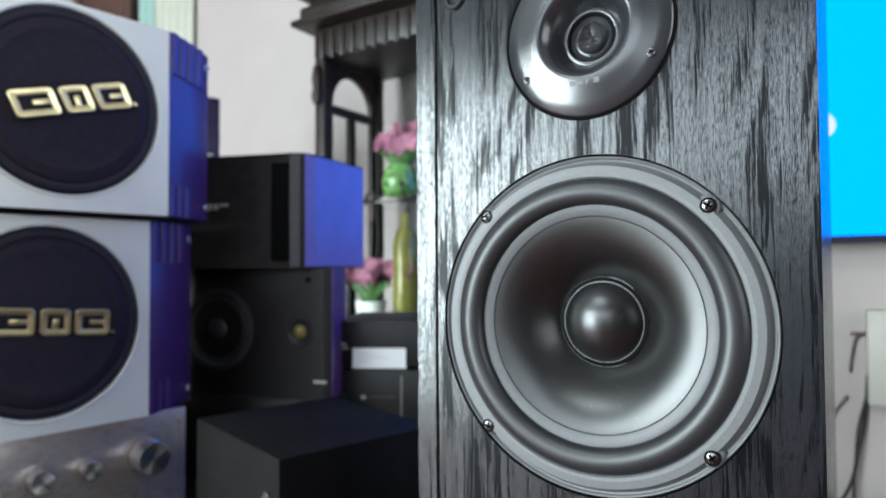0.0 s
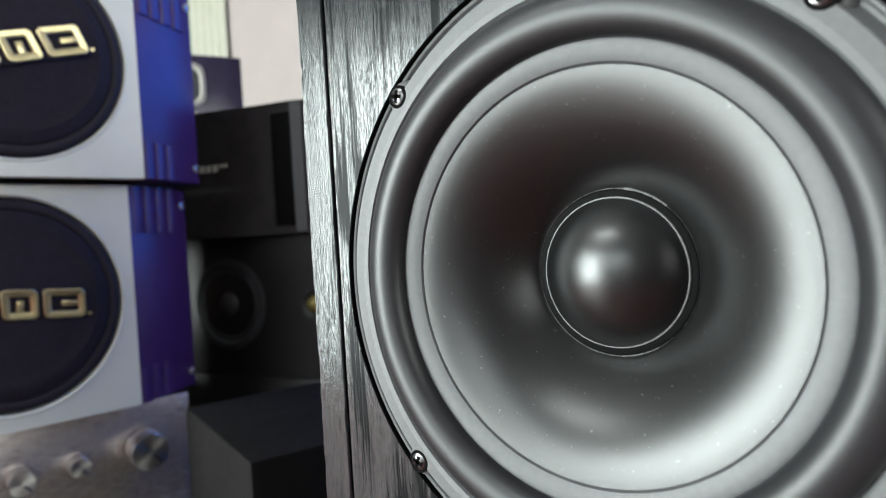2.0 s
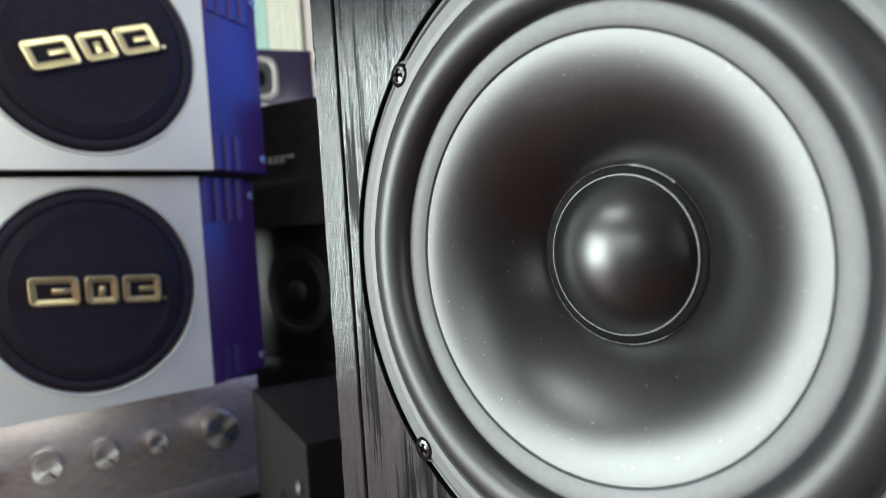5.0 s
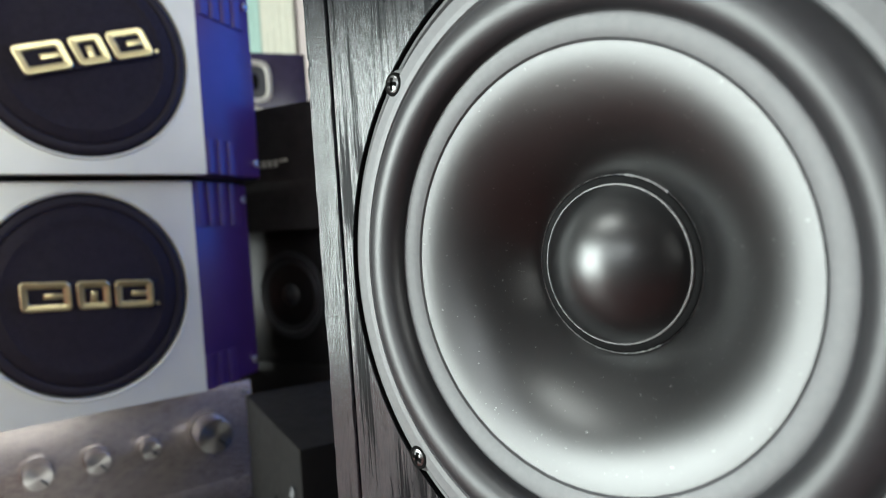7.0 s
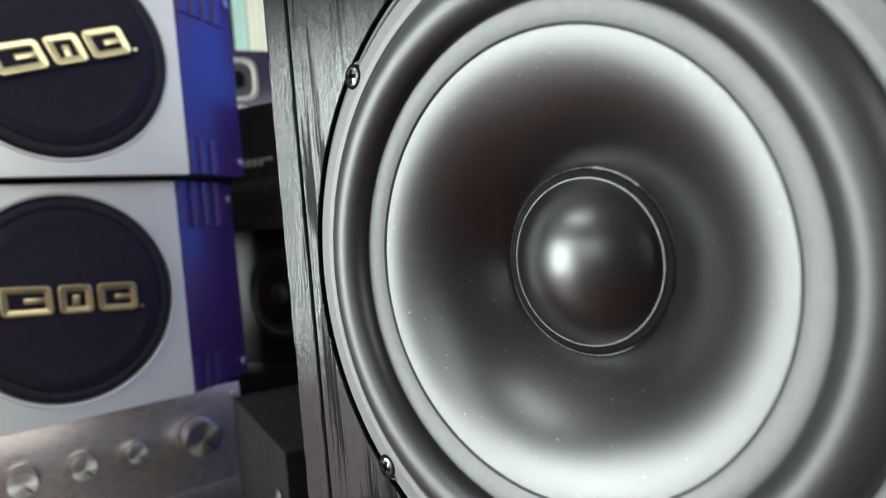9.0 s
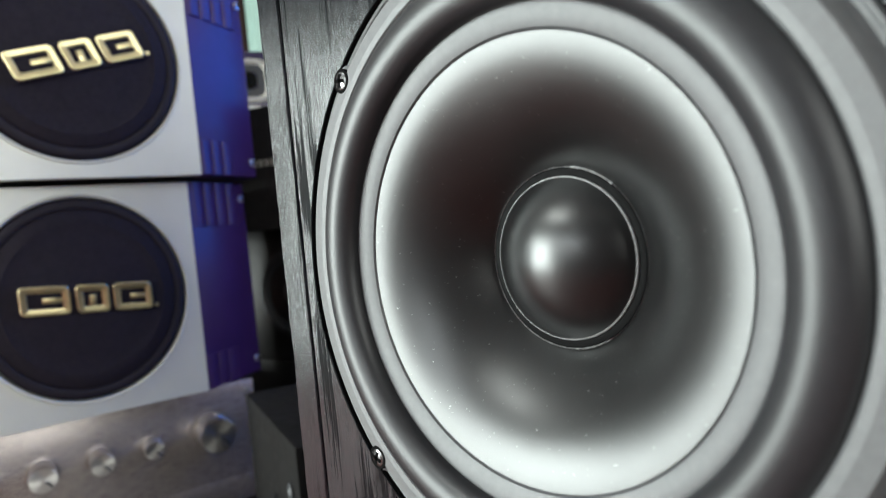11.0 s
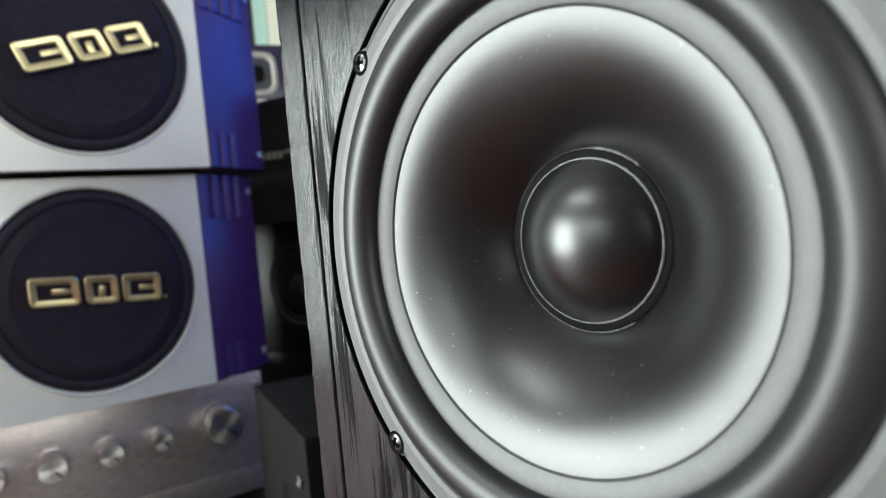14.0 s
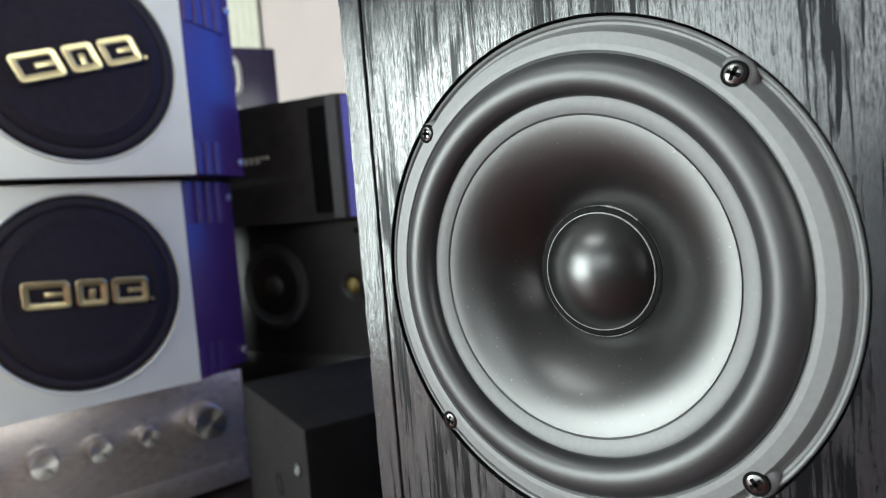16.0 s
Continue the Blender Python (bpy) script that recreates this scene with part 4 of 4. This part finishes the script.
GREENGLASS = plain("green_banded_glaze", (0.09, 0.19, 0.05), 0.2, 0.0, 0.9, 45, coat=0.4)
bouquet("flower_vase", -0.90, 1.07, ZC + 0.2100, [(0.030, 0.0), (0.045, 0.02), (0.050, 0.05), (0.042, 0.08), (0.030, 0.095)], 0.075, 0.085, 26, 0.030,
        "pink silk flowers in a green banded vase on the glass shelf", (34, GREENGLASS), 3)
bouquet("flower_pot", -0.985, 1.05, SHELF, [(0.035, 0.0), (0.040, 0.03), (0.044, 0.050)], 0.11, 0.10, 34, 0.026,
        "pink silk flowers in a white pot inside the cabinet", (26, WHITEPL), 5)
bottle = part("bottle", lathe([(0.0, 0.0), (0.030, 0.0), (0.034, 0.01), (0.034, 0.20), (0.026, 0.235), (0.014, 0.25), (0.013, 0.285), (0.0, 0.286)], 40), YELLOW, None)
bottle.matrix_basis = pose(-0.875, 1.06, SHELF, 90)
tagged(bottle, "yellow glazed bottle inside the cabinet", "bottle")


# ---------------------------------------------------------------- television
def television():
    tv = base("television", pose(-0.655, 1.2, ZC + 0.071), "large wall-mounted flat television showing a bright blue screen", "television")
    w, h = 1.45, 0.83
    part("housing", box(0, w, 0.002, 0.06, 0, h, 0.004), TVBEZEL, tv)
    part("screen", box(0.003, w - 0.003, -0.002, 0.001, 0.016, h - 0.006), SCREEN, tv, "glowing plain blue screen", False)
    part("screen_disc", lathe([(0.0, 0.0), (0.027, 0.0), (0.027, 0.001), (0.0, 0.001)], 32), DISC, tv, "white disc on the screen", False, pose(0.729, -0.004, 0.242))
    part("wall_mount", box(0.4, 0.8, 0.0605, 0.1, 0.2, 0.5), BLACK, tv)


television()

# socket strip and cables on the wall under the television
strip = part("socket_box", box(0.146, 0.30, Y1 - 0.045, Y1 - 0.002, ZC - 0.26, ZC - 0.065, 0.004), GREYBOX, None)
tagged(strip, "grey-beige plastic socket box on the wall", "socket box")


def cable(name, pts, r, mat, label):
    cu = bpy.data.curves.new(name, "CURVE")
    cu.dimensions, cu.bevel_depth, cu.bevel_resolution = "3D", r, 2
    cu.materials.append(mat)
    sp = cu.splines.new("BEZIER")
    sp.bezier_points.add(len(pts) - 1)
    for b, p in zip(sp.bezier_points, pts):
        b.co, b.handle_left_type, b.handle_right_type = p, "AUTO", "AUTO"
    return tagged(new(name, cu), label, "cable")


yw = Y1 - 0.008
cable("cable", [(0.148, yw, ZC - 0.20), (0.140, yw, ZC - 0.30), (0.128, yw - 0.01, ZC - 0.36), (0.112, yw - 0.02, ZC - 0.43), (0.09, yw - 0.03, ZC - 0.475)], 0.004, BLACK, "black cable hanging from the socket box")
cable("cable", [(0.144, yw, ZC - 0.25), (0.128, yw, ZC - 0.32), (0.122, yw, ZC - 0.38), (0.116, yw - 0.02, ZC - 0.475)], 0.003, BLACK, "thin black cable hanging from the socket box")
cable("cable", [(0.152, yw, ZC - 0.115), (0.134, yw, ZC - 0.12), (0.120, yw, ZC - 0.165), (0.116, yw, ZC - 0.20)], 0.0022, DKGREY, "thin grey wire stuck to the wall")
cable("cable", [(0.110, yw, ZC - 0.25), (0.088, yw, ZC - 0.285), (0.078, yw, ZC - 0.32)], 0.0020, DKGREY, "short grey wire end on the wall")
clip = part("wire_clip", box(0.118, 0.142, Y1 - 0.012, Y1 - 0.002, ZC - 0.122, ZC - 0.114, 0.002), BROWN, None)
tagged(clip, "small red-brown wire clip on the wall", "wire clip")


def tv_bench():
    tb = base("tv_bench", pose(0, 0, 0), "low dark bench under the television", "bench")
    zt = ZC - 0.475
    part("bench_top", box(-0.40, 1.1, 0.86, 1.285, zt - 0.03, zt, 0.004), DARKWOOD, tb)
    for x in (-0.37, 1.07):
        part("bench_side", box(x - 0.02, x + 0.02, 0.88, 1.28, 0, zt - 0.0305, 0.003), DARKWOOD, tb)


tv_bench()

# table
def table():
    tb = base("table", pose(0, 0, 0), "dark wooden table carrying the hi-fi", "table")
    part("tabletop", box(-1.45, 0.45, -0.12, 0.80, TABLE - 0.03, TABLE, 0.003), DARKWOOD, tb)
    for x in (-1.40, 0.40):
        for y in (-0.07, 0.75):
            part("leg", box(x - 0.03, x + 0.03, y - 0.03, y + 0.03, 0, TABLE - 0.03, 0.003), DARKWOOD, tb)


table()
